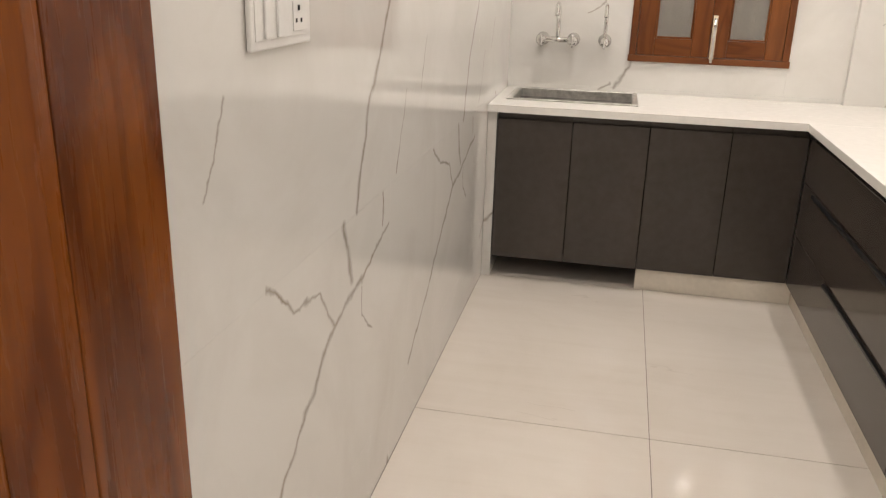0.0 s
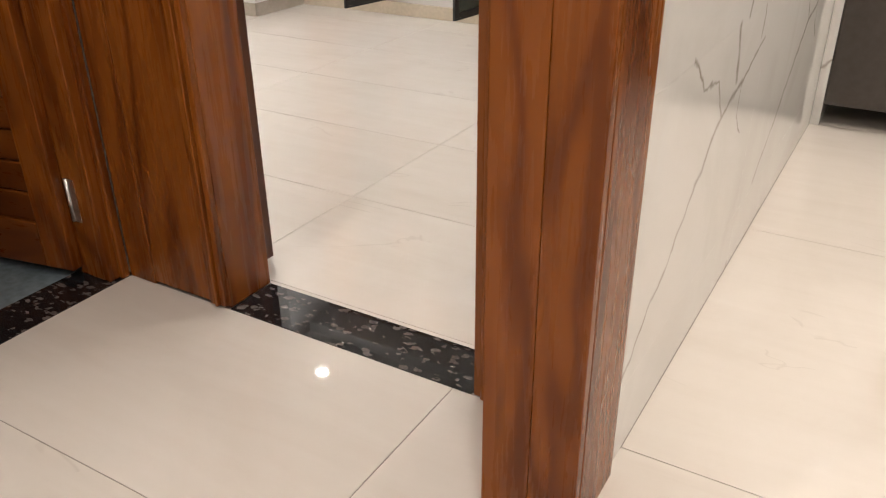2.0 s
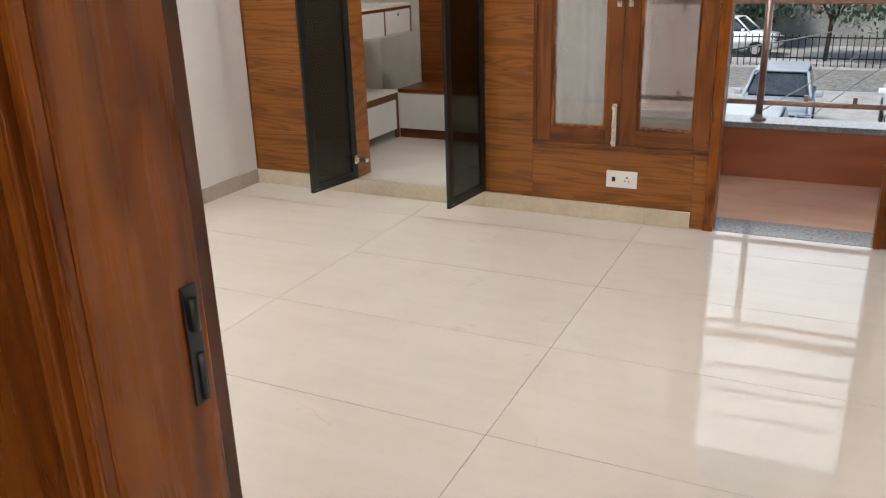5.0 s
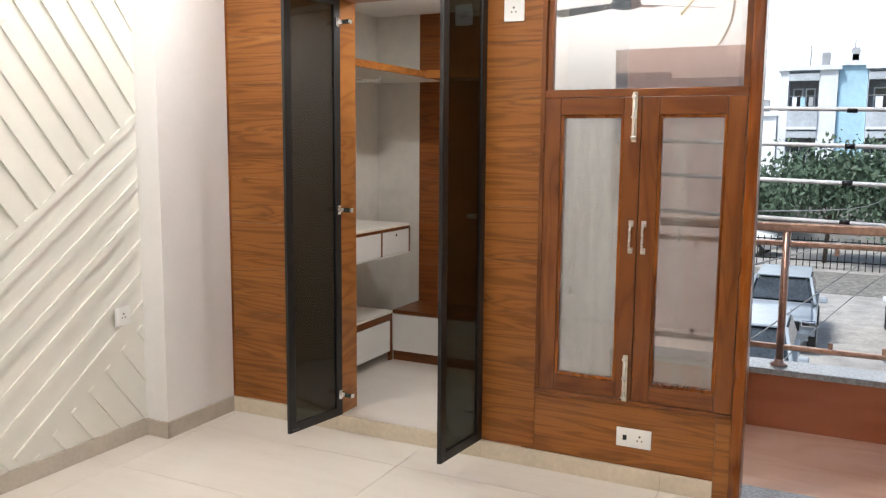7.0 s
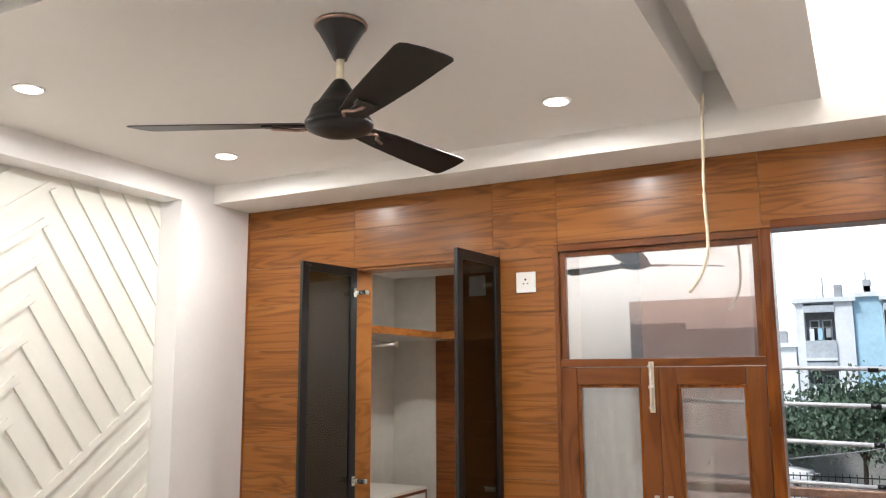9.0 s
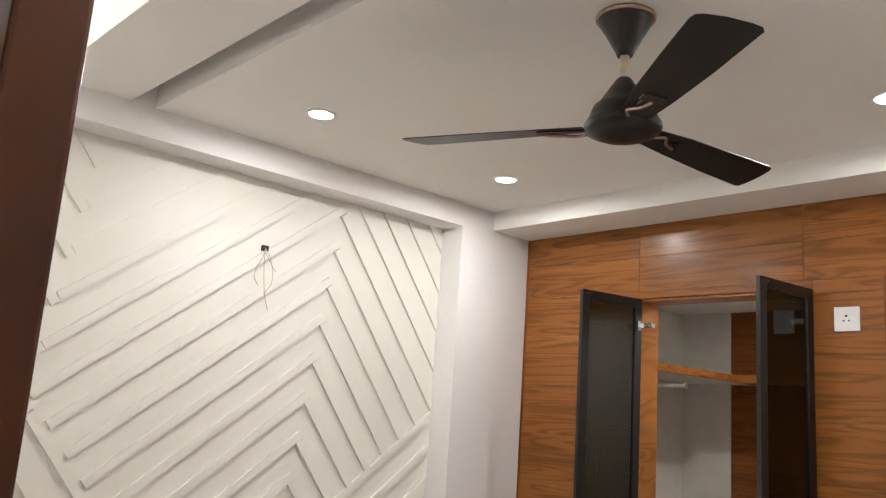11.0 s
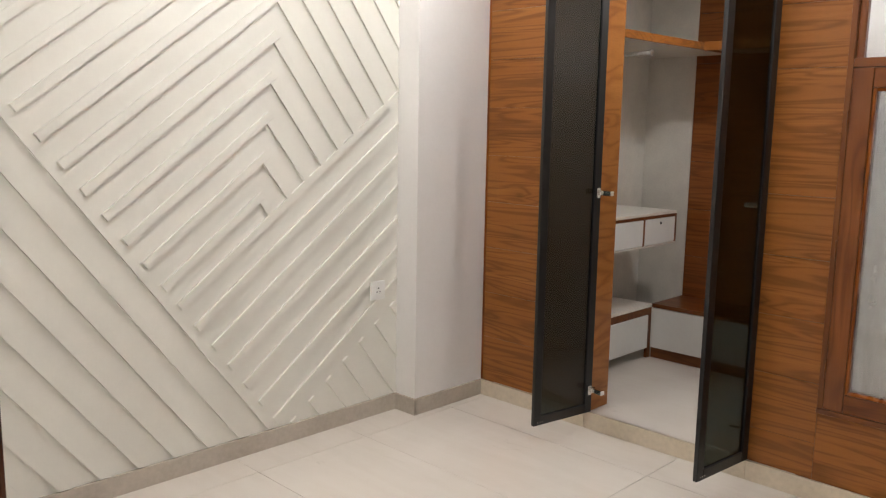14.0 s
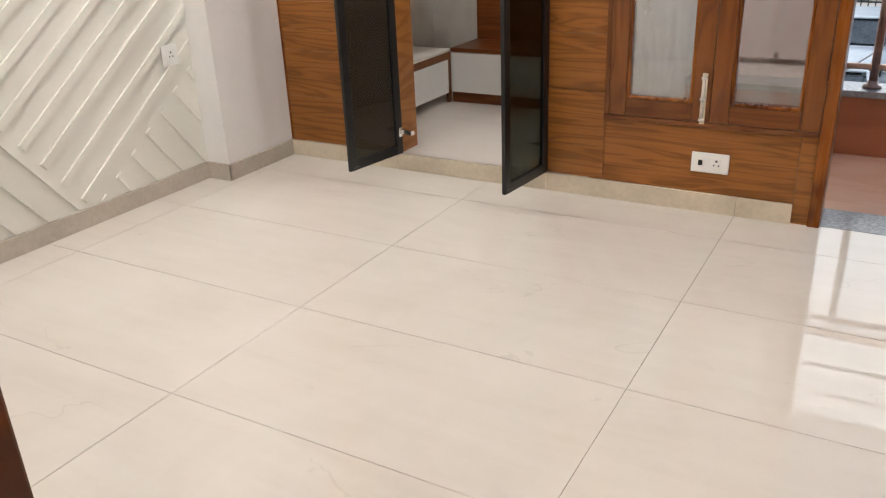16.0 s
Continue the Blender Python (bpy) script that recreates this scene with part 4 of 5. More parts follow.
def batten_wall():
    """Raised battens in a chevron figure: u runs up to the far side at 37 degrees, v down at right angles to it."""
    m = thing("wall_batten_moulding", (LX, 2.0, 0.09), "cream painted chevron of raised wooden battens", "wall moulding")
    ylo, yhi, zlo, zhi = 0.60, 3.405, 0.09, 2.63
    W2, T = 0.036, 0.0125

    def clip(poly):
        for axis, lim, sign in ((0, ylo, 1), (0, yhi, -1), (1, zlo, 1), (1, zhi, -1)):
            out = []
            for i, p in enumerate(poly):
                q = poly[(i + 1) % len(poly)]
                a, b = (p[axis] - lim) * sign, (q[axis] - lim) * sign
                if a >= 0:
                    out.append(p)
                if (a >= 0) != (b >= 0):
                    t = a / (a - b)
                    out.append((p[0] + (q[0] - p[0]) * t, p[1] + (q[1] - p[1]) * t))
            poly = out
            if len(poly) < 3:
                return []
        return poly

    def strip(u0, v0, u1, v1, off=(0.0, 0.0)):
        """A batten whose lower edge runs from (u0, v0) to (u1, v1)."""
        if abs(u1 - u0) > abs(v1 - v0):
            q = [(u0, v0), (u1, v1), (u1, v1 - W2), (u0, v0 - W2)]
        else:
            q = [(u0, v0), (u1, v1), (u1 + W2, v1), (u0 + W2, v0)]
        poly = clip([(0.8 * u + 0.6 * v, 0.6 * u - 0.8 * v) for u, v in q])
        if not poly:
            return
        bm = bmesh.new()
        lo = [bm.verts.new((LX + 0.0005, y, z)) for y, z in poly]
        cy, cz = sum(p[0] for p in poly) / len(poly), sum(p[1] for p in poly) / len(poly)
        hi = [bm.verts.new((LX + T, y + (cy - y) * 0.004, z + (cz - z) * 0.004)) for y, z in poly]
        n = len(poly)
        bm.faces.new(hi)
        for k in range(n):
            bm.faces.new((lo[k], lo[(k + 1) % n], hi[(k + 1) % n], hi[k]))
        bmesh.ops.recalc_face_normals(bm, faces=bm.faces[:])
        part("batten", bm, M_CREAM, m)

    S, P = 2.137, 0.1278
    for k in range(-9, 9):
        vk, uk = BV + P * k, BU - 0.1222 * k
        start = S + 0.048 if k >= 0 else S + 0.131 - P * (k + 1)
        if uk > start + 0.03:
            strip(start + (W2 + 0.0005 if k < 0 else 0), vk, uk + W2, vk)
            strip(uk, vk + 0.0005, uk, 0.70)
        if k < 0:
            strip(start, vk, start, vk - 3.0)
    strip(S, -0.367, S, 1.60)
    for k in range(7):
        strip(S + 0.048, 0.734 + P * k, 5.0, 0.734 + P * k)
    for k in range(12):
        strip(S + 0.102 + 0.1317 * k, 1.56, S + 0.102 + 0.1317 * k, 4.0)
    for k in range(1, 14):
        strip(S - 0.126 * k, -0.3665 + P * k, S - 0.126 * k, 3.0)
    for k in range(0, 14):
        strip(S - 0.126 * k + W2, -0.367 + P * k, 0.2, -0.367 + P * k)
    for k in range(1, 10):
        strip(S + W2 if k < 3 else S, -0.367 - P * k, 0.2, -0.367 - P * k)
        if k < 3:
            strip(S, -0.3665 - P * k, S, -0.3665 - P * k + 0.08)


BU, BV = 3.731, -0.400
batten_wall()


# ---- kitchen ----
CT = 0.757


def kitchen_cabinets():
    y0 = 2.835
    xs = [0.040, 0.352, 0.660, 0.975, 1.262]
    for xa, xb in zip(xs, xs[1:]):
        c = thing("base_cabinet", ((xa + xb) / 2, 3.1, 0.09), "dark brown gloss base cabinet under the white worktop", "kitchen cabinet", "base cabinets")
        part("body", box(xa + 0.001, y0 + 0.022, 0.095, xb - 0.001, 3.40, CT - 0.032), M_CAB, c)
        part("door", box(xa + 0.0015, y0, 0.095, xb - 0.0015, y0 + 0.02, CT - 0.060, 0.002), M_CAB, c)
    structure("plinth_back", box(0.662, y0 + 0.012, 0, 1.29, y0 + 0.03, 0.092, 0.002), M_PLINTH, "beige tile plinth under the cabinets", "plinth")
    structure("plinth_right", box(1.29, 0.2, 0, 1.308, y0 + 0.03, 0.092, 0.002), M_PLINTH, "beige tile plinth under the cabinets", "plinth")
    x0 = 1.262
    ys = [0.25, 1.45, y0 - 0.002]
    for ya, yb in zip(ys, ys[1:]):
        c = thing("drawer_cabinet", (1.6, (ya + yb) / 2, 0.09), "dark brown gloss drawer cabinet with black profile handles", "kitchen cabinet", "drawer cabinets")
        part("body", box(x0 + 0.022, ya + 0.001, 0.095, 1.94, yb - 0.001, CT - 0.032), M_CAB, c)
        for za, zb in ((0.095, 0.305), (0.309, 0.525), (0.529, CT - 0.060)):
            d = part("drawer", box(x0, ya + 0.0015, za, x0 + 0.02, yb - 0.0015, zb, 0.002), M_CAB, c)
            if zb < 0.6:
                part("handle", box(x0 - 0.010, ya + 0.03, zb - 0.016, x0 + 0.001, yb - (0.20 if zb > 0.4 else 0.55), zb - 0.004, 0.002), M_BLACK, d, "black profile handle")
    w = thing("worktop", (0.8, 3.1, CT), "continuous white quartz kitchen worktop with square edge", "worktop")
    sx0, sx1, sy0, sy1 = 0.075, 0.585, 2.99, 3.33
    for piece in ((0.002, 2.80, 1.94, sy0 - 0.0005), (0.002, sy1 + 0.0005, 1.94, 3.408), (0.002, sy0, sx0, sy1), (sx1, sy0, 1.94, sy1)):
        part("slab", box(piece[0], piece[1], CT - 0.03, piece[2], piece[3], CT), M_COUNTER, w)
    part("slab", box(1.237, 0.2, CT - 0.03, 1.94, 2.7995, CT, 0.002), M_COUNTER, w)
    s = thing("kitchen_sink", (0.33, 3.16, CT), "brushed steel inset kitchen sink", "sink")
    part("rim", box_bm([(sx0 - 0.02, sy0 - 0.02, CT + 0.0005, sx1 + 0.02, sy0 + 0.004, CT + 0.006), (sx0 - 0.02, sy1 - 0.004, CT + 0.0005, sx1 + 0.02, sy1 + 0.02, CT + 0.006), (sx0 - 0.02, sy0 + 0.004, CT + 0.0005, sx0 + 0.004, sy1 - 0.004, CT + 0.006), (sx1 - 0.004, sy0 + 0.004, CT + 0.0005, sx1 + 0.02, sy1 - 0.004, CT + 0.006)], 0.002), M_STEEL, s)
    part("bowl", box_bm([(sx0 + 0.002, sy0 + 0.002, CT - 0.20, sx1 - 0.002, sy1 - 0.002, CT - 0.195), (sx0 + 0.001, sy0 + 0.001, CT - 0.195, sx0 + 0.004, sy1 - 0.001, CT), (sx1 - 0.004, sy0 + 0.001, CT - 0.195, sx1 - 0.001, sy1 - 0.001, CT), (sx0 + 0.004, sy0 + 0.001, CT - 0.195, sx1 - 0.004, sy0 + 0.004, CT), (sx0 + 0.004, sy1 - 0.004, CT - 0.195, sx1 - 0.004, sy1 - 0.001, CT)]), M_STEEL, s)
    part("drain", turned([(0.04, 0), (0.036, 0.003), (0.01, 0.004)], (0.33, 3.16, CT - 0.195)), M_CHROME, s)


kitchen_cabinets()


def taps():
    y = KY - 0.011
    z = 0.985
    m = thing("mixer_tap", (0.225, y, z), "chrome wall mixer tap with swan-neck spout", "tap")
    part("bar", rod((0.155, y - 0.055, z), (0.295, y - 0.055, z), 0.013), M_CHROME, m)
    for x in (0.155, 0.295):
        v = part("valve", turned([(0.03, 0), (0.03, -0.004), (0.016, -0.012), (0.016, -0.08), (0.022, -0.085), (0.024, -0.10), (0.012, -0.105)], (x, y, z), 'Y', 20), M_CHROME, m)
        part("handle", box(x - 0.006, y - 0.125, z - 0.028, x + 0.006, y - 0.104, z + 0.028, 0.004), M_CHROME, v)
    part("spout", tube([(0.225, y - 0.055, z + 0.01), (0.225, y - 0.06, z + 0.09), (0.225, y - 0.085, z + 0.15), (0.225, y - 0.135, z + 0.155), (0.225, y - 0.16, z + 0.11)], 0.0095), M_CHROME, m)
    t = thing("water_tap", (0.437, y, z), "single chrome wall tap with swan-neck spout", "tap")
    v = part("body", turned([(0.03, 0), (0.03, -0.004), (0.015, -0.012), (0.015, -0.07), (0.020, -0.075), (0.020, -0.095), (0.01, -0.10)], (0.437, y, z), 'Y', 20), M_CHROME, t)
    part("handle", box(0.432, y - 0.118, z - 0.03, 0.442, y - 0.099, z + 0.012, 0.004), M_CHROME, v)
    part("spout", tube([(0.437, y - 0.045, z + 0.01), (0.437, y - 0.05, z + 0.09), (0.437, y - 0.075, z + 0.15), (0.437, y - 0.125, z + 0.155), (0.437, y - 0.15, z + 0.11)], 0.0085), M_CHROME, t)


taps()


def kitchen_window():
    w = thing("window_2", (0.9, KY, KWZ0), "closed orange teak kitchen window with two casements", "window", kind="structure")
    ya, yb = KY - 0.02, KY + 0.05
    part("window_frame", box(KWX0, ya, KWZ0, KWX0 + 0.03, yb, KWZ1, 0.003), M_FRAME, w)
    part("window_frame", box(KWX1 - 0.03, ya, KWZ0, KWX1, yb, KWZ1, 0.003), M_FRAME, w)
    part("window_frame", box(KWX0 + 0.03, ya, KWZ1 - 0.03, KWX1 - 0.03, yb, KWZ1, 0.003), M_FRAME_X, w)
    part("window_sill", box(KWX0 - 0.004, ya - 0.006, KWZ0 - 0.004, KWX1 + 0.004, yb, KWZ0 + 0.025, 0.003), M_FRAME_X, w)
    mid = (KWX0 + KWX1) / 2
    for x0, x1 in ((KWX0 + 0.032, mid - 0.001), (mid + 0.001, KWX1 - 0.032)):
        z0, z1 = KWZ0 + 0.027, KWZ1 - 0.032
        s = part("casement", box_bm([(x0, ya - 0.004, z0, x0 + 0.075, ya + 0.03, z1), (x1 - 0.075, ya - 0.004, z0, x1, ya + 0.03, z1)], 0.003), M_FRAME, w)
        part("rail", box_bm([(x0 + 0.0755, ya - 0.004, z0, x1 - 0.0755, ya + 0.03, z0 + 0.075), (x0 + 0.0755, ya - 0.004, z1 - 0.075, x1 - 0.0755, ya + 0.03, z1)], 0.003), M_FRAME_X, s)
        part("bead", box_bm([(x0 + 0.075, ya + 0.001, z0 + 0.075, x0 + 0.084, ya + 0.02, z1 - 0.075), (x1 - 0.084, ya + 0.001, z0 + 0.075, x1 - 0.075, ya + 0.02, z1 - 0.075), (x0 + 0.084, ya + 0.001, z0 + 0.075, x1 - 0.084, ya + 0.02, z0 + 0.084)], 0.003), M_FRAME, s)
        part("pane", box(x0 + 0.08, ya + 0.012, z0 + 0.08, x1 - 0.08, ya + 0.017, z1 - 0.08), M_PANE_DUSTY, s, "dusty glass pane")
    b = part("bolt", box(mid + 0.004, ya - 0.009, KWZ0 + 0.02, mid + 0.024, ya - 0.0045, KWZ0 + 0.21, 0.001), M_IVORY, w, "pale metal tower bolt")
    part("rod", rod((mid + 0.014, ya - 0.014, KWZ0 + 0.005), (mid + 0.014, ya - 0.014, KWZ0 + 0.20), 0.006, 10), M_STEEL, b)
    part("knob", rod((mid + 0.014, ya - 0.014, KWZ0 + 0.165), (mid + 0.014, ya - 0.045, KWZ0 + 0.165), 0.006, 10), M_CHROME, b)
    structure("backing_wall_kitchen", box(KWX0 - 0.1, KY + 0.121, KWZ0 - 0.1, KWX1 + 0.1, KY + 0.14, KWZ1 + 0.1), M_GREY_LAM, "pale wall behind the kitchen window", "wall")


kitchen_window()


# ---- switches and sockets ----
def plate(name, axis, a, fixed, z, width, height, modules, label):
    """A white switch plate; axis 'y': on a wall facing -y, 'x': on a wall facing +x."""
    p = thing(name, (a, fixed, z) if axis == 'y' else (fixed, a, z), label, "switch plate" if "switch" in name else "socket")

    def slab(x0, z0, x1, z1, d0, d1, bevel):
        if axis == 'y':
            return box(a + x0, fixed - d1, z + z0, a + x1, fixed - d0, z + z1, bevel)
        return box(fixed + d0, a + x0, z + z0, fixed + d1, a + x1, z + z1, bevel)
    w, h = width / 2, height / 2
    part("plate", slab(-w, -h, w, h, 0.0005, 0.009, 0.003), M_PLASTIC, p)
    part("insert", slab(-w + 0.012, -h + 0.014, w - 0.012, h - 0.014, 0.009, 0.0105, 0.0005), M_PLASTIC, p)
    for kind, c in modules:
        if kind == "rocker":
            r = part("rocker", slab(c - 0.010, -h + 0.016, c + 0.010, h - 0.016, 0.0105, 0.015, 0.002), M_PLASTIC, p)
        elif kind == "small":
            r = part("rocker", slab(c - 0.009, -0.012, c + 0.009, 0.012, 0.0105, 0.0125, 0.001), M_BLACK if "dark" in label else M_PLASTIC, p)
        else:
            s = part("socket", slab(c - 0.021, -0.023, c + 0.021, 0.023, 0.0105, 0.0125, 0.001), M_PLASTIC, p)
            for dx, dz, r in ((0, 0.012, 0.0042), (-0.010, -0.007, 0.0032), (0.010, -0.007, 0.0032)):
                part("pin_hole", slab(c + dx - r, dz - r, c + dx + r, dz + r, 0.0126, 0.0132, 0.0002), M_DARKHOLE, s)
    return p


plate("wall_socket", 'y', -1.400, WY, 0.224, 0.158, 0.088, [("small", -0.04), ("socket", 0.028)], "white socket plate with dark rocker on the teak wall")
plate("wall_socket", 'y', -2.020, WY, 2.153, 0.098, 0.098, [("socket", 0.0)], "small white socket plate on the teak wall")
plate("wall_socket", 'x', 3.262, LX + 0.0128, 0.668, 0.098, 0.098, [("socket", 0.0)], "small white socket plate on the batten wall")
plate("wall_switch", 'x', 0.695, 0.0005, 1.193, 0.228, 0.088, [("rocker", -0.065), ("rocker", -0.02), ("socket", 0.055)], "white switch plate with two rockers and a socket")


# ---- ceiling fan, downlights, cables ----
def ceiling_fan(x, y):
    f = thing("ceiling_fan", (x, y, CEIL), "dark brown three-blade ceiling fan at rest", "ceiling fan")
    c = part("canopy", turned([(0.020, 2.635), (0.024, 2.645), (0.045, 2.685), (0.070, 2.728), (0.076, 2.738), (0.074, 2.748)], (x, y, 0)), M_FAN, f)
    part("ring", turned([(0.077, 2.735), (0.0795, 2.739), (0.0795, 2.743), (0.077, 2.747)], (x, y, 0)), M_ROSE, c, "copper decorated ring")
    part("down_rod", rod((x, y, 2.56), (x, y, 2.64), 0.012), M_IVORY, f, "ivory painted rod")
    part("lower_canopy", turned([(0.078, 2.4885), (0.078, 2.491), (0.070, 2.494), (0.045, 2.532), (0.022, 2.567), (0.016, 2.573)], (x, y, 0)), M_FAN, f)
    b = part("motor", turned([(0.030, 2.408), (0.066, 2.412), (0.094, 2.424), (0.1, 2.436), (0.1, 2.444), (0.097, 2.446), (0.097, 2.449), (0.092, 2.452), (0.086, 2.470), (0.080, 2.486), (0.076, 2.488)], (x, y, 0), 'Z', 36), M_FAN, f)
    for k in range(3):
        a = radians(204.5 + 120 * k)
        turn = Matrix.Translation((x, y, 2.440)) @ Matrix.Rotation(a, 4, 'Z') @ Matrix.Rotation(radians(-11), 4, 'X')
        bm = bmesh.new()
        outline = [(0.10, -0.040), (0.22, -0.056), (0.40, -0.068), (0.56, -0.076), (0.580, -0.072), (0.590, -0.058), (0.602, -0.02), (0.608, 0.03), (0.606, 0.052), (0.596, 0.060), (0.40, 0.056), (0.22, 0.046), (0.10, 0.036)]
        lo = [bm.verts.new((px, py, -0.0015 - 0.10 * py * py)) for px, py in outline]
        hi = [bm.verts.new((px, py, 0.0015 - 0.10 * py * py)) for px, py in outline]
        bm.faces.new(list(reversed(lo)))
        bm.faces.new(hi)
        for i in range(len(lo)):
            j = (i + 1) % len(lo)
            bm.faces.new((lo[i], lo[j], hi[j], hi[i]))
        bmesh.ops.recalc_face_normals(bm, faces=bm.faces[:])
        bmesh.ops.transform(bm, matrix=turn, verts=bm.verts[:])
        bl = part("blade", bm, M_FAN, f)
        br = box_bm([(0.095, -0.022, -0.007, 0.21, 0.018, -0.002), (0.19, -0.030, -0.007, 0.225, 0.026, -0.002)], 0.002)
        bmesh.ops.transform(br, matrix=turn, verts=br.verts[:])
        arm = part("bracket", br, M_FAN, bl)
        tr = tube([(0.10, -0.02, -0.012), (0.13, -0.034, -0.012), (0.16, -0.012, -0.012), (0.20, 0.0, -0.010)], 0.0045, 8)
        bmesh.ops.transform(tr, matrix=turn, verts=tr.verts[:])
        part("ornament", tr, M_ROSE, arm, "copper trim on the blade bracket")


ceiling_fan(-1.930, 2.245)


def downlight(x, y, z=CEIL):
    d = thing("recessed_downlight", (x, y, z), "round lit recessed ceiling downlight with white rim", "downlight", "ceiling downlights")
    part("rim", turned([(0.056, -0.0005), (0.056, -0.004), (0.050, -0.006), (0.046, -0.005)], (x, y, z)), M_PLASTIC, d)
    part("diffuser", turned([(0.046, -0.0052), (0.040, -0.0075), (0.01, -0.0085)], (x, y, z)), M_LAMP, d, "glowing diffuser")


for bx, by in BED_LAMPS + HALL_LAMPS + KIT_LAMPS:
    downlight(bx, by)
# fitting for the added closet fill lamp, unseen like the lamp
downlight(-2.45, 4.40, 2.42)

cb = thing("hanging_cable", (-1.12, 3.60, CEIL), "loose ivory cable hanging from the ceiling slot", "cable")
part("sheath", tube([(-1.112, 3.50, CEIL + 0.04), (-1.118, 3.505, 2.6), (-1.125, 3.51, 2.4), (-1.12, 3.50, 2.2), (-1.14, 3.48, 2.10), (-1.19, 3.46, 2.02)], 0.006), M_IVORY, cb)
wb = thing("wire_bundle", (LX, 2.36, 2.33), "loose white wires from a hole in the batten wall", "wire")
part("hole", box(LX + 0.0006, 2.345, 2.318, LX + 0.0145, 2.375, 2.342), M_DARKHOLE, wb)
for dy, dz, s in ((-0.03, -0.17, 1), (0.0, -0.20, -1), (0.05, -0.10, 1), (0.03, -0.27, 1)):
    part("wire", tube([(LX + 0.013, 2.36, 2.33), (LX + 0.04, 2.36 + dy * 0.2 - 0.02 * s, 2.33 + dz * 0.3), (LX + 0.045, 2.36 + dy - 0.03 * s, 2.33 + dz * 0.75), (LX + 0.035, 2.36 + dy, 2.33 + dz)], 0.0018, 6), M_SKIRT_W, wb)


# ---- balcony rail and pipes ----
def railing():
    r = thing("balcony_railing", (-0.9, 5.15, 0.335), "rose-tinted steel balcony railing on the parapet", "railing")
    for x in (-1.72, -0.872, 0.02):
        p = part("post", rod((x, 5.15, 0.335), (x, 5.15, 1.12), 0.021, 16), M_ROSE, r)
        part("base", turned([(0.045, 0.336), (0.045, 0.345), (0.026, 0.352), (0.024, 0.37)], (x, 5.15, 0)), M_ROSE, p)
    part("top_rail", box(-1.79, 5.127, 1.085, 0.34, 5.173, 1.135, 0.008), M_ROSE, r)
    part("rail", box(-1.79, 5.137, 1.005, 0.34, 5.163, 1.035, 0.006), M_ROSE, r)
    part("rail", box(-1.79, 5.137, 0.425, 0.34, 5.163, 0.455, 0.006), M_ROSE, r)
    for x in (-1.35, -0.62, -0.36):
        for z in (0.985, 0.47):
            part("clip", box(x - 0.012, 5.14, z - 0.02, x + 0.012, 5.16, z + 0.02, 0.003), M_ROSE, r)
    for z, dz in ((1.755, -0.03), (1.565, -0.035), (1.37, -0.04), (1.16, -0.045)):
        pp = thing("grille_pipe", (-0.9, 5.20, z), "thin grey horizontal pipe across the balcony opening", "pipe", "balcony pipes")
        part("pipe", rod((-1.79, 5.20, z + 0.015), (0.34, 5.20, z + dz), 0.012), M_PIPE, pp)
        part("joint", rod((-0.62, 5.20, z - 0.014), (-0.57, 5.20, z - 0.016), 0.0145), M_BLACK, pp)


railing()
nb = structure("facade_neighbour", box(-7.0, 8.6, -3.3, -1.55, 9.2, 6.0), plain("pale_pink_plaster", (0.60, 0.47, 0.42), 0.8, 1.5, 0.1), "pale pink plastered neighbouring house", "building")


# ---- street ----
M_RENDER = plain("white_render", (0.76, 0.80, 0.84), 0.8, 0.6, 0.06)
M_BLUE = plain("pale_blue_render", (0.40, 0.62, 0.76), 0.8, 0.6, 0.1)
M_GREYW = plain("grey_render", (0.35, 0.37, 0.39), 0.8, 0.6, 0.15)
M_DARKWIN = plain("dark_window_glass", (0.05, 0.06, 0.07), 0.15, 3, 0.3, 0)


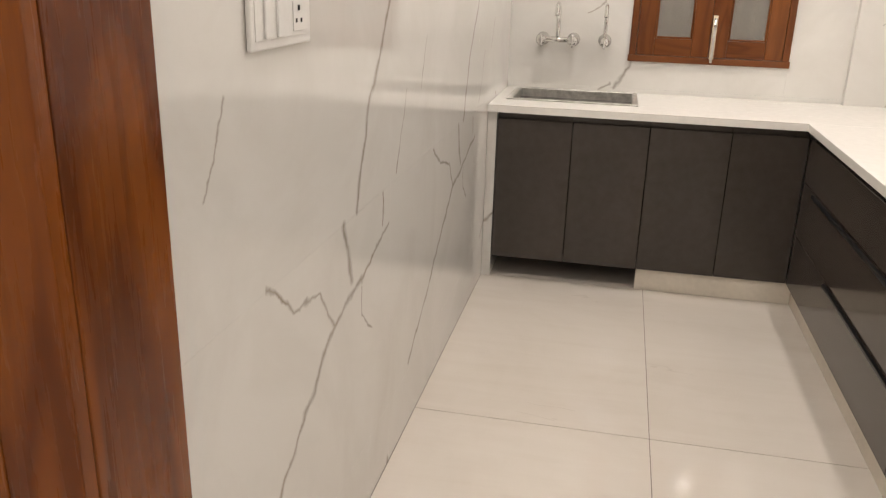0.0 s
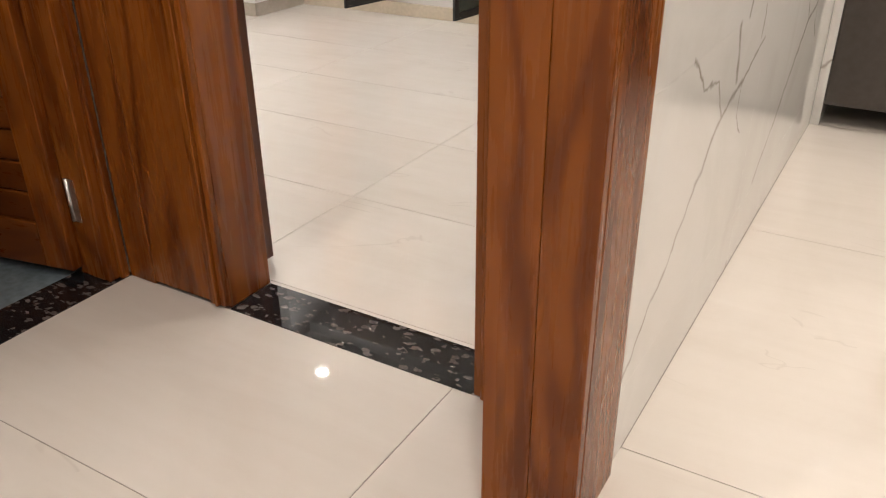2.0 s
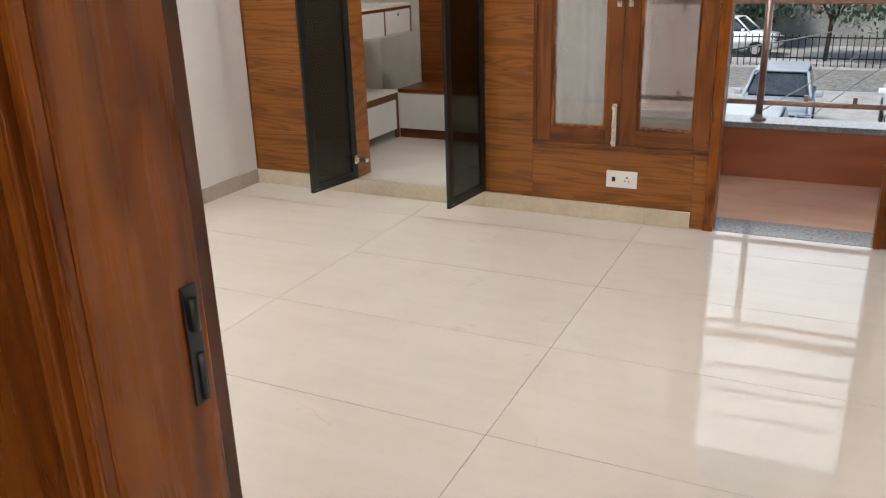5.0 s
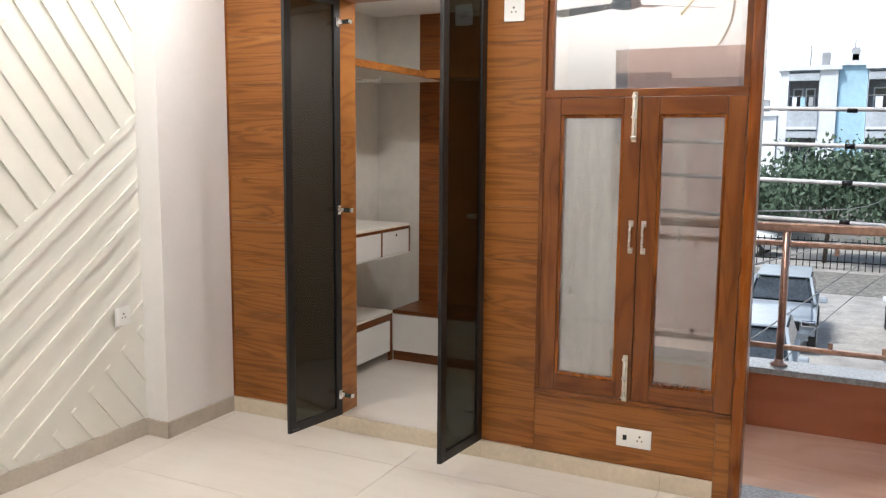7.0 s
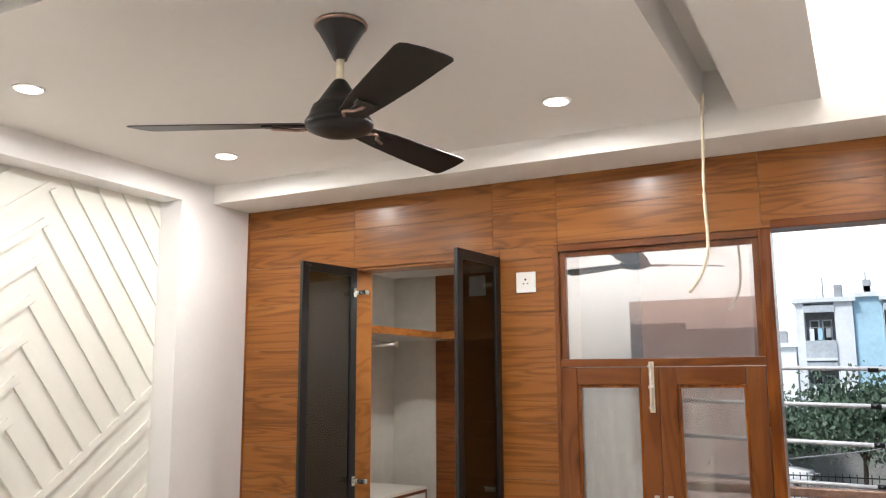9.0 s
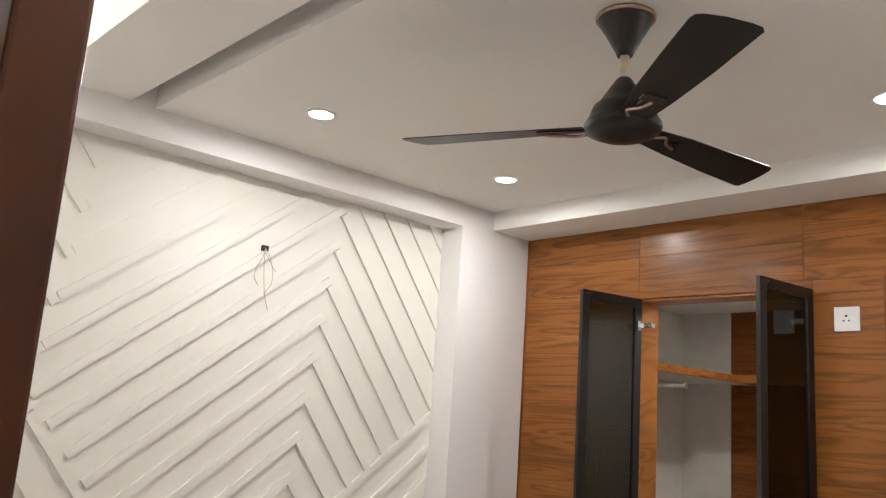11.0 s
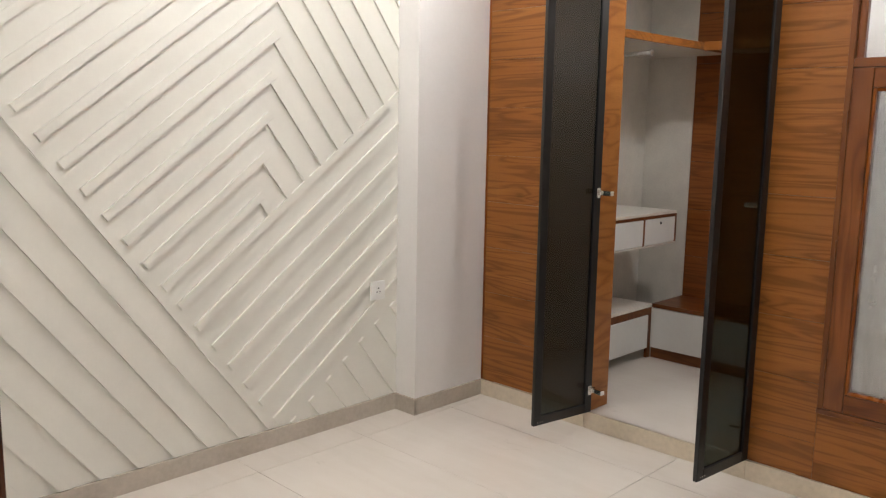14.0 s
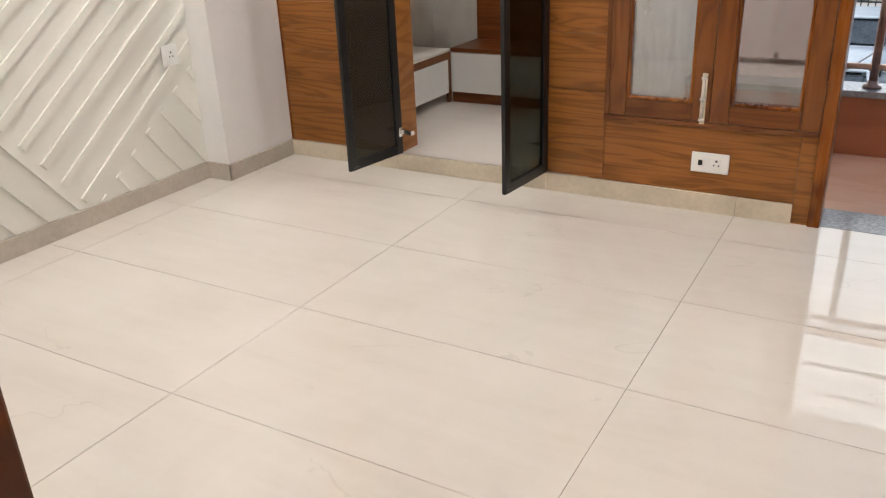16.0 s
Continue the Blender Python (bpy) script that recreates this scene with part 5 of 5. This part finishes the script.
def house(x0, x1, y, top, walls, bays, label):
    """An apartment house with stacks of shaded balconies (x0, x1 of each bay)."""
    h = thing("apartment_building", ((x0 + x1) / 2, y + 4, -3.3), label, "building")
    cuts = [x0] + [x for bay in bays for x in bay] + [x1]
    for k in range(0, len(cuts), 2):
        if cuts[k + 1] - cuts[k] > 0.02:
            part("wall", box(cuts[k], y, -3.3, cuts[k + 1], y + 8, top), walls, h)
    part("roof", box(x0 - 0.15, y - 0.15, top, x1 + 0.15, y + 8.15, top + 0.22), M_RENDER, h)
    part("tank", box(x0 + 0.3, y + 0.4, top + 0.221, x0 + 1.0, y + 1.2, top + 0.62, 0.05), M_RENDER, h)
    part("tank", box(x1 - 0.8, y + 0.4, top + 0.221, x1 - 0.4, y + 1.0, top + 0.9, 0.05), M_GREYW, h)
    part("chimney", rod(((x0 + x1) / 2, y + 0.6, top + 0.2), ((x0 + x1) / 2, y + 0.6, top + 1.3), 0.04), M_GREYW, h)
    for a, b in bays:
        # back wall of the bay: the recess shade is in its colour
        part("wall", box(a, y + 1.3, -3.3, b, y + 8, top), M_BAY, h, "balcony back wall, its grey darkened to stand for shade")
        z = top - 2.75
        while z > -3.3:
            n = part("balcony", box(a, y - 0.12, z - 0.14, b, y + 1.3, z), M_RENDER, h)
            part("parapet", box(a, y - 0.12, z, b, y - 0.02, z + 0.85), M_BAYFRONT, n)
            part("lintel", box(a, y - 0.06, z + 2.25, b, y + 0.06, z + 2.60), M_BAYFRONT, n)
            w = b - a
            for k in range(2):
                xa = a + w * (0.12 + 0.42 * k)
                f = part("window", box(xa, y + 1.22, z + 0.75, xa + w * 0.34, y + 1.295, z + 1.95), M_RENDER, h)
                part("pane", box(xa + 0.07, y + 1.20, z + 0.82, xa + w * 0.34 - 0.07, y + 1.215, z + 1.88), M_DARKWIN, f)
            for k in range(3):
                xa = a + w * (0.15 + 0.27 * k)
                part("washing", box(xa, y + 0.02, z + 0.80 + 0.1 * k, xa + w * 0.15, y + 0.04, z + 1.45), (M_RENDER, M_BLUE, M_GREYW)[k], n)
            part("rod", rod((a, y + 0.03, z + 1.5), (b, y + 0.03, z + 1.5), 0.015, 6), M_GREYW, n)
            z -= 2.8


# M_BAY is darker than M_RENDER to paint in the shade of the recesses
M_BAY = plain("render_with_bay_shade", (0.30, 0.31, 0.33), 0.85, 0.8, 0.2)
M_BAYFRONT = plain("grey_blue_render", (0.50, 0.55, 0.60), 0.85, 0.8, 0.15)
house(-3.6, -1.0, 45, 5.3, M_RENDER, [(-3.22, -1.83)], "white apartment house with shaded grey balconies")
house(-0.98, 0.30, 45.2, 5.5, M_BLUE, [], "pale blue apartment house wall")
house(0.32, 6.5, 45, 5.3, M_RENDER, [(0.34, 2.5), (3.1, 5.4)], "white apartment house with shaded balconies and hanging washing")
house(-14.0, -3.9, 48, 3.2, M_RENDER, [(-7.5, -5.9), (-12, -10)], "white apartment house at the end of the street")
structure("boundary_wall", box(-9, 43.6, -3.3, 9, 43.9, -0.6), plain("weathered_wall", (0.27, 0.27, 0.26), 0.9, 1.2, 0.2), "weathered grey boundary wall", "wall")
structure("backdrop_sky", box(-160, 190, -20, 160, 191, 120), glow("bright_overcast_sky", (0.84, 0.93, 1.0), 1.15), "bright overcast sky", "sky")


def leafy(x, y, z0, height, spread, seed, label):
    rng = random.Random(seed)
    t = thing("tree", (x, y, z0), label, "tree")
    limbs = [rod((x, y, z0), (x + 0.1, y, z0 + height * 0.5), 0.09, 8)]
    tips = []
    for k in range(7):
        a = 2 * math.pi * k / 7 + rng.uniform(-0.3, 0.3)
        tip = (x + math.cos(a) * spread * 0.6, y + math.sin(a) * spread * 0.4, z0 + height * rng.uniform(0.6, 0.9))
        limbs.append(rod((x + 0.05, y, z0 + height * rng.uniform(0.25, 0.5)), tip, 0.035, 6))
        tips.append(tip)
    part("trunk", merge(*limbs), plain("bark", (0.10, 0.07, 0.05), 0.9, 8, 0.3), t)
    verts, faces = [], []
    for k in range(5200):
        c = rng.choice(tips)
        r = spread * 0.42
        p = Vector((c[0] + rng.gauss(0, r), c[1] + rng.gauss(0, r * 0.7), c[2] + rng.gauss(0, height * 0.14)))
        q = Euler((rng.uniform(0, 6.3), rng.uniform(0, 6.3), rng.uniform(0, 6.3))).to_matrix()
        s = rng.uniform(0.07, 0.17)
        b = len(verts)
        for dx, dy in ((-s, 0), (0, -s * 0.5), (s, 0), (0, s * 0.5)):
            verts.append(p + q @ Vector((dx, dy, 0)) - Vector((x, y, z0)))
        faces.append((b, b + 1, b + 2, b + 3))
    me = bpy.data.meshes.new("crown")
    me.from_pydata(verts, [], faces)
    me.materials.append(M_LEAF)
    ob = new("crown", me)
    ob.parent = t


M_LEAF = plain("dark_green_leaves", (0.085, 0.135, 0.085), 0.6, 3.0, 0.35, 0)
leafy(-1.0, 38, -3.3, 4.2, 1.9, 3, "leafy dark green street tree")
leafy(1.6, 37, -3.3, 4.4, 2.0, 5, "leafy dark green street tree")
leafy(-4.4, 42, -3.3, 3.6, 1.5, 7, "small dark green tree by the wall")
leafy(4.0, 39, -3.3, 4.4, 2.0, 9, "leafy dark green street tree")


def car(x, y, paint, label, heading=0.0):
    """A parked car with its nose towards the balcony."""
    c = thing("parked_car", (x, y, -3.3), label, "car")
    turn = Matrix.Translation((x, y, -3.3)) @ Matrix.Rotation(radians(heading), 4, 'Z')

    def put(name, bm, m, parent, lab=""):
        bmesh.ops.transform(bm, matrix=turn, verts=bm.verts[:])
        return part(name, bm, m, parent, lab)

    prof = [(-2.0, 0.35), (-2.05, 0.70), (-1.95, 0.95), (-0.95, 1.08), (2.0, 1.08), (2.05, 0.6), (1.95, 0.35)]
    bm = bmesh.new()
    for sx in (-1, 1):
        for yy, zz in prof:
            bm.verts.new((sx * (0.86 if 0.6 < zz < 1.0 else 0.82), yy, zz))
    bm.verts.ensure_lookup_table()
    n = len(prof)
    bm.faces.new([bm.verts[k] for k in range(n)])
    bm.faces.new([bm.verts[n + k] for k in reversed(range(n))])
    for k in range(n):
        j = (k + 1) % n
        bm.faces.new((bm.verts[k], bm.verts[j], bm.verts[n + j], bm.verts[n + k]))
    bmesh.ops.recalc_face_normals(bm, faces=bm.faces[:])
    bmesh.ops.bevel(bm, geom=bm.edges[:], offset=0.13, segments=4, affect='EDGES')
    for f in bm.faces:
        f.smooth = True
    body = put("body", bm, paint, c)
    cab = [(-0.95, 1.07, 0.78), (-0.30, 1.60, 0.62), (1.5, 1.62, 0.62), (1.95, 1.07, 0.76)]
    bm = bmesh.new()
    for sx in (-1, 1):
        for yy, zz, w in cab:
            bm.verts.new((sx * w, yy, zz))
    bm.verts.ensure_lookup_table()
    bm.faces.new([bm.verts[k] for k in range(4)])
    bm.faces.new([bm.verts[4 + k] for k in reversed(range(4))])
    for k in range(4):
        j = (k + 1) % 4
        bm.faces.new((bm.verts[k], bm.verts[j], bm.verts[4 + j], bm.verts[4 + k]))
    bmesh.ops.recalc_face_normals(bm, faces=bm.faces[:])
    bmesh.ops.bevel(bm, geom=bm.edges[:], offset=0.09, segments=3, affect='EDGES')
    put("cabin", bm, M_DARKWIN, c, "tinted glass cabin")
    put("roof", box(-0.63, -0.32, 1.60, 0.63, 1.52, 1.66, 0.03), paint, c)
    for sx in (-1, 1):
        put("pillar", rod((sx * 0.78, -0.93, 1.08), (sx * 0.63, -0.30, 1.62), 0.035, 8), paint, c)
        put("headlight", box(sx * 0.68 - 0.16, -2.06, 0.72, sx * 0.68 + 0.16, -1.94, 0.86, 0.03), M_CHROME, body)
        put("mirror", box(sx * 0.95 - 0.09, -0.75, 1.08, sx * 0.95 + 0.09, -0.62, 1.22, 0.03), paint, c)
        for yy in (-1.25, 1.3):
            w = put("wheel", turned([(0.30, -0.1), (0.34, -0.07), (0.34, 0.07), (0.30, 0.1)], (sx * 0.76, yy, 0.34), 'X', 20), M_BLACK, c)
            put("rim", turned([(0.20, -0.105), (0.18, 0.105)], (sx * 0.765, yy, 0.34), 'X', 14), M_STEEL, w)
    put("grille", box(-0.5, -2.075, 0.62, 0.5, -2.0, 0.84, 0.02), M_BLACK, body)
    put("number_plate", box(-0.25, -2.09, 0.48, 0.25, -2.05, 0.60, 0.01), M_PLASTIC, body)


M_SILVER = plain("silver_car_paint", (0.36, 0.41, 0.46), 0.25, 3, 0.05, 0)
M_WHITECAR = plain("white_car_paint", (0.75, 0.77, 0.78), 0.25, 3, 0.05, 0)
car(-1.75, 22.6, M_SILVER, "silver parked car with dark windscreen")
car(-1.95, 16.2, M_SILVER, "silver parked car close to the house")
car(1.55, 23.5, M_WHITECAR, "white parked car across the lane")
car(1.30, 17.0, M_SILVER, "silver parked car across the lane")
car(-4.9, 39.5, M_WHITECAR, "white car parked by the fence", 80)


def fence():
    f = thing("street_fence", (0, 36, -3.3), "black iron street fence in front of the trees", "fence")
    for z in (-3.0, -2.2):
        part("rail", box(-7, 35.98, z, 7, 36.02, z + 0.05), M_BLACK, f)
    for k in range(57):
        x = -7 + k * 0.25
        part("post", box(x - 0.018, 35.97, -3.3, x + 0.018, 36.03, -2.05), M_BLACK, f)


fence()
for k, (za, zb) in enumerate(((0.9, 0.2), (0.3, -0.5), (-0.6, -1.0), (-1.3, -1.8))):
    ww = thing("overhead_cable", (-1.55, 9.0, za), "thin black cable strung between the houses", "cable", "street cables")
    part("cable", tube([(-1.56, 8.8 + 0.1 * k, za), (0.3, 24, (za + zb) / 2 - 0.4), (2.2 + k, 45.02, zb)], 0.010, 6), M_BLACK, ww)
structure("rubble_strip", box(-6, 30, -3.3, 6, 35, -3.27), plain("stony_verge", (0.22, 0.21, 0.19), 0.95, 6, 0.4, 0.3), "stony verge in front of the fence", "ground")
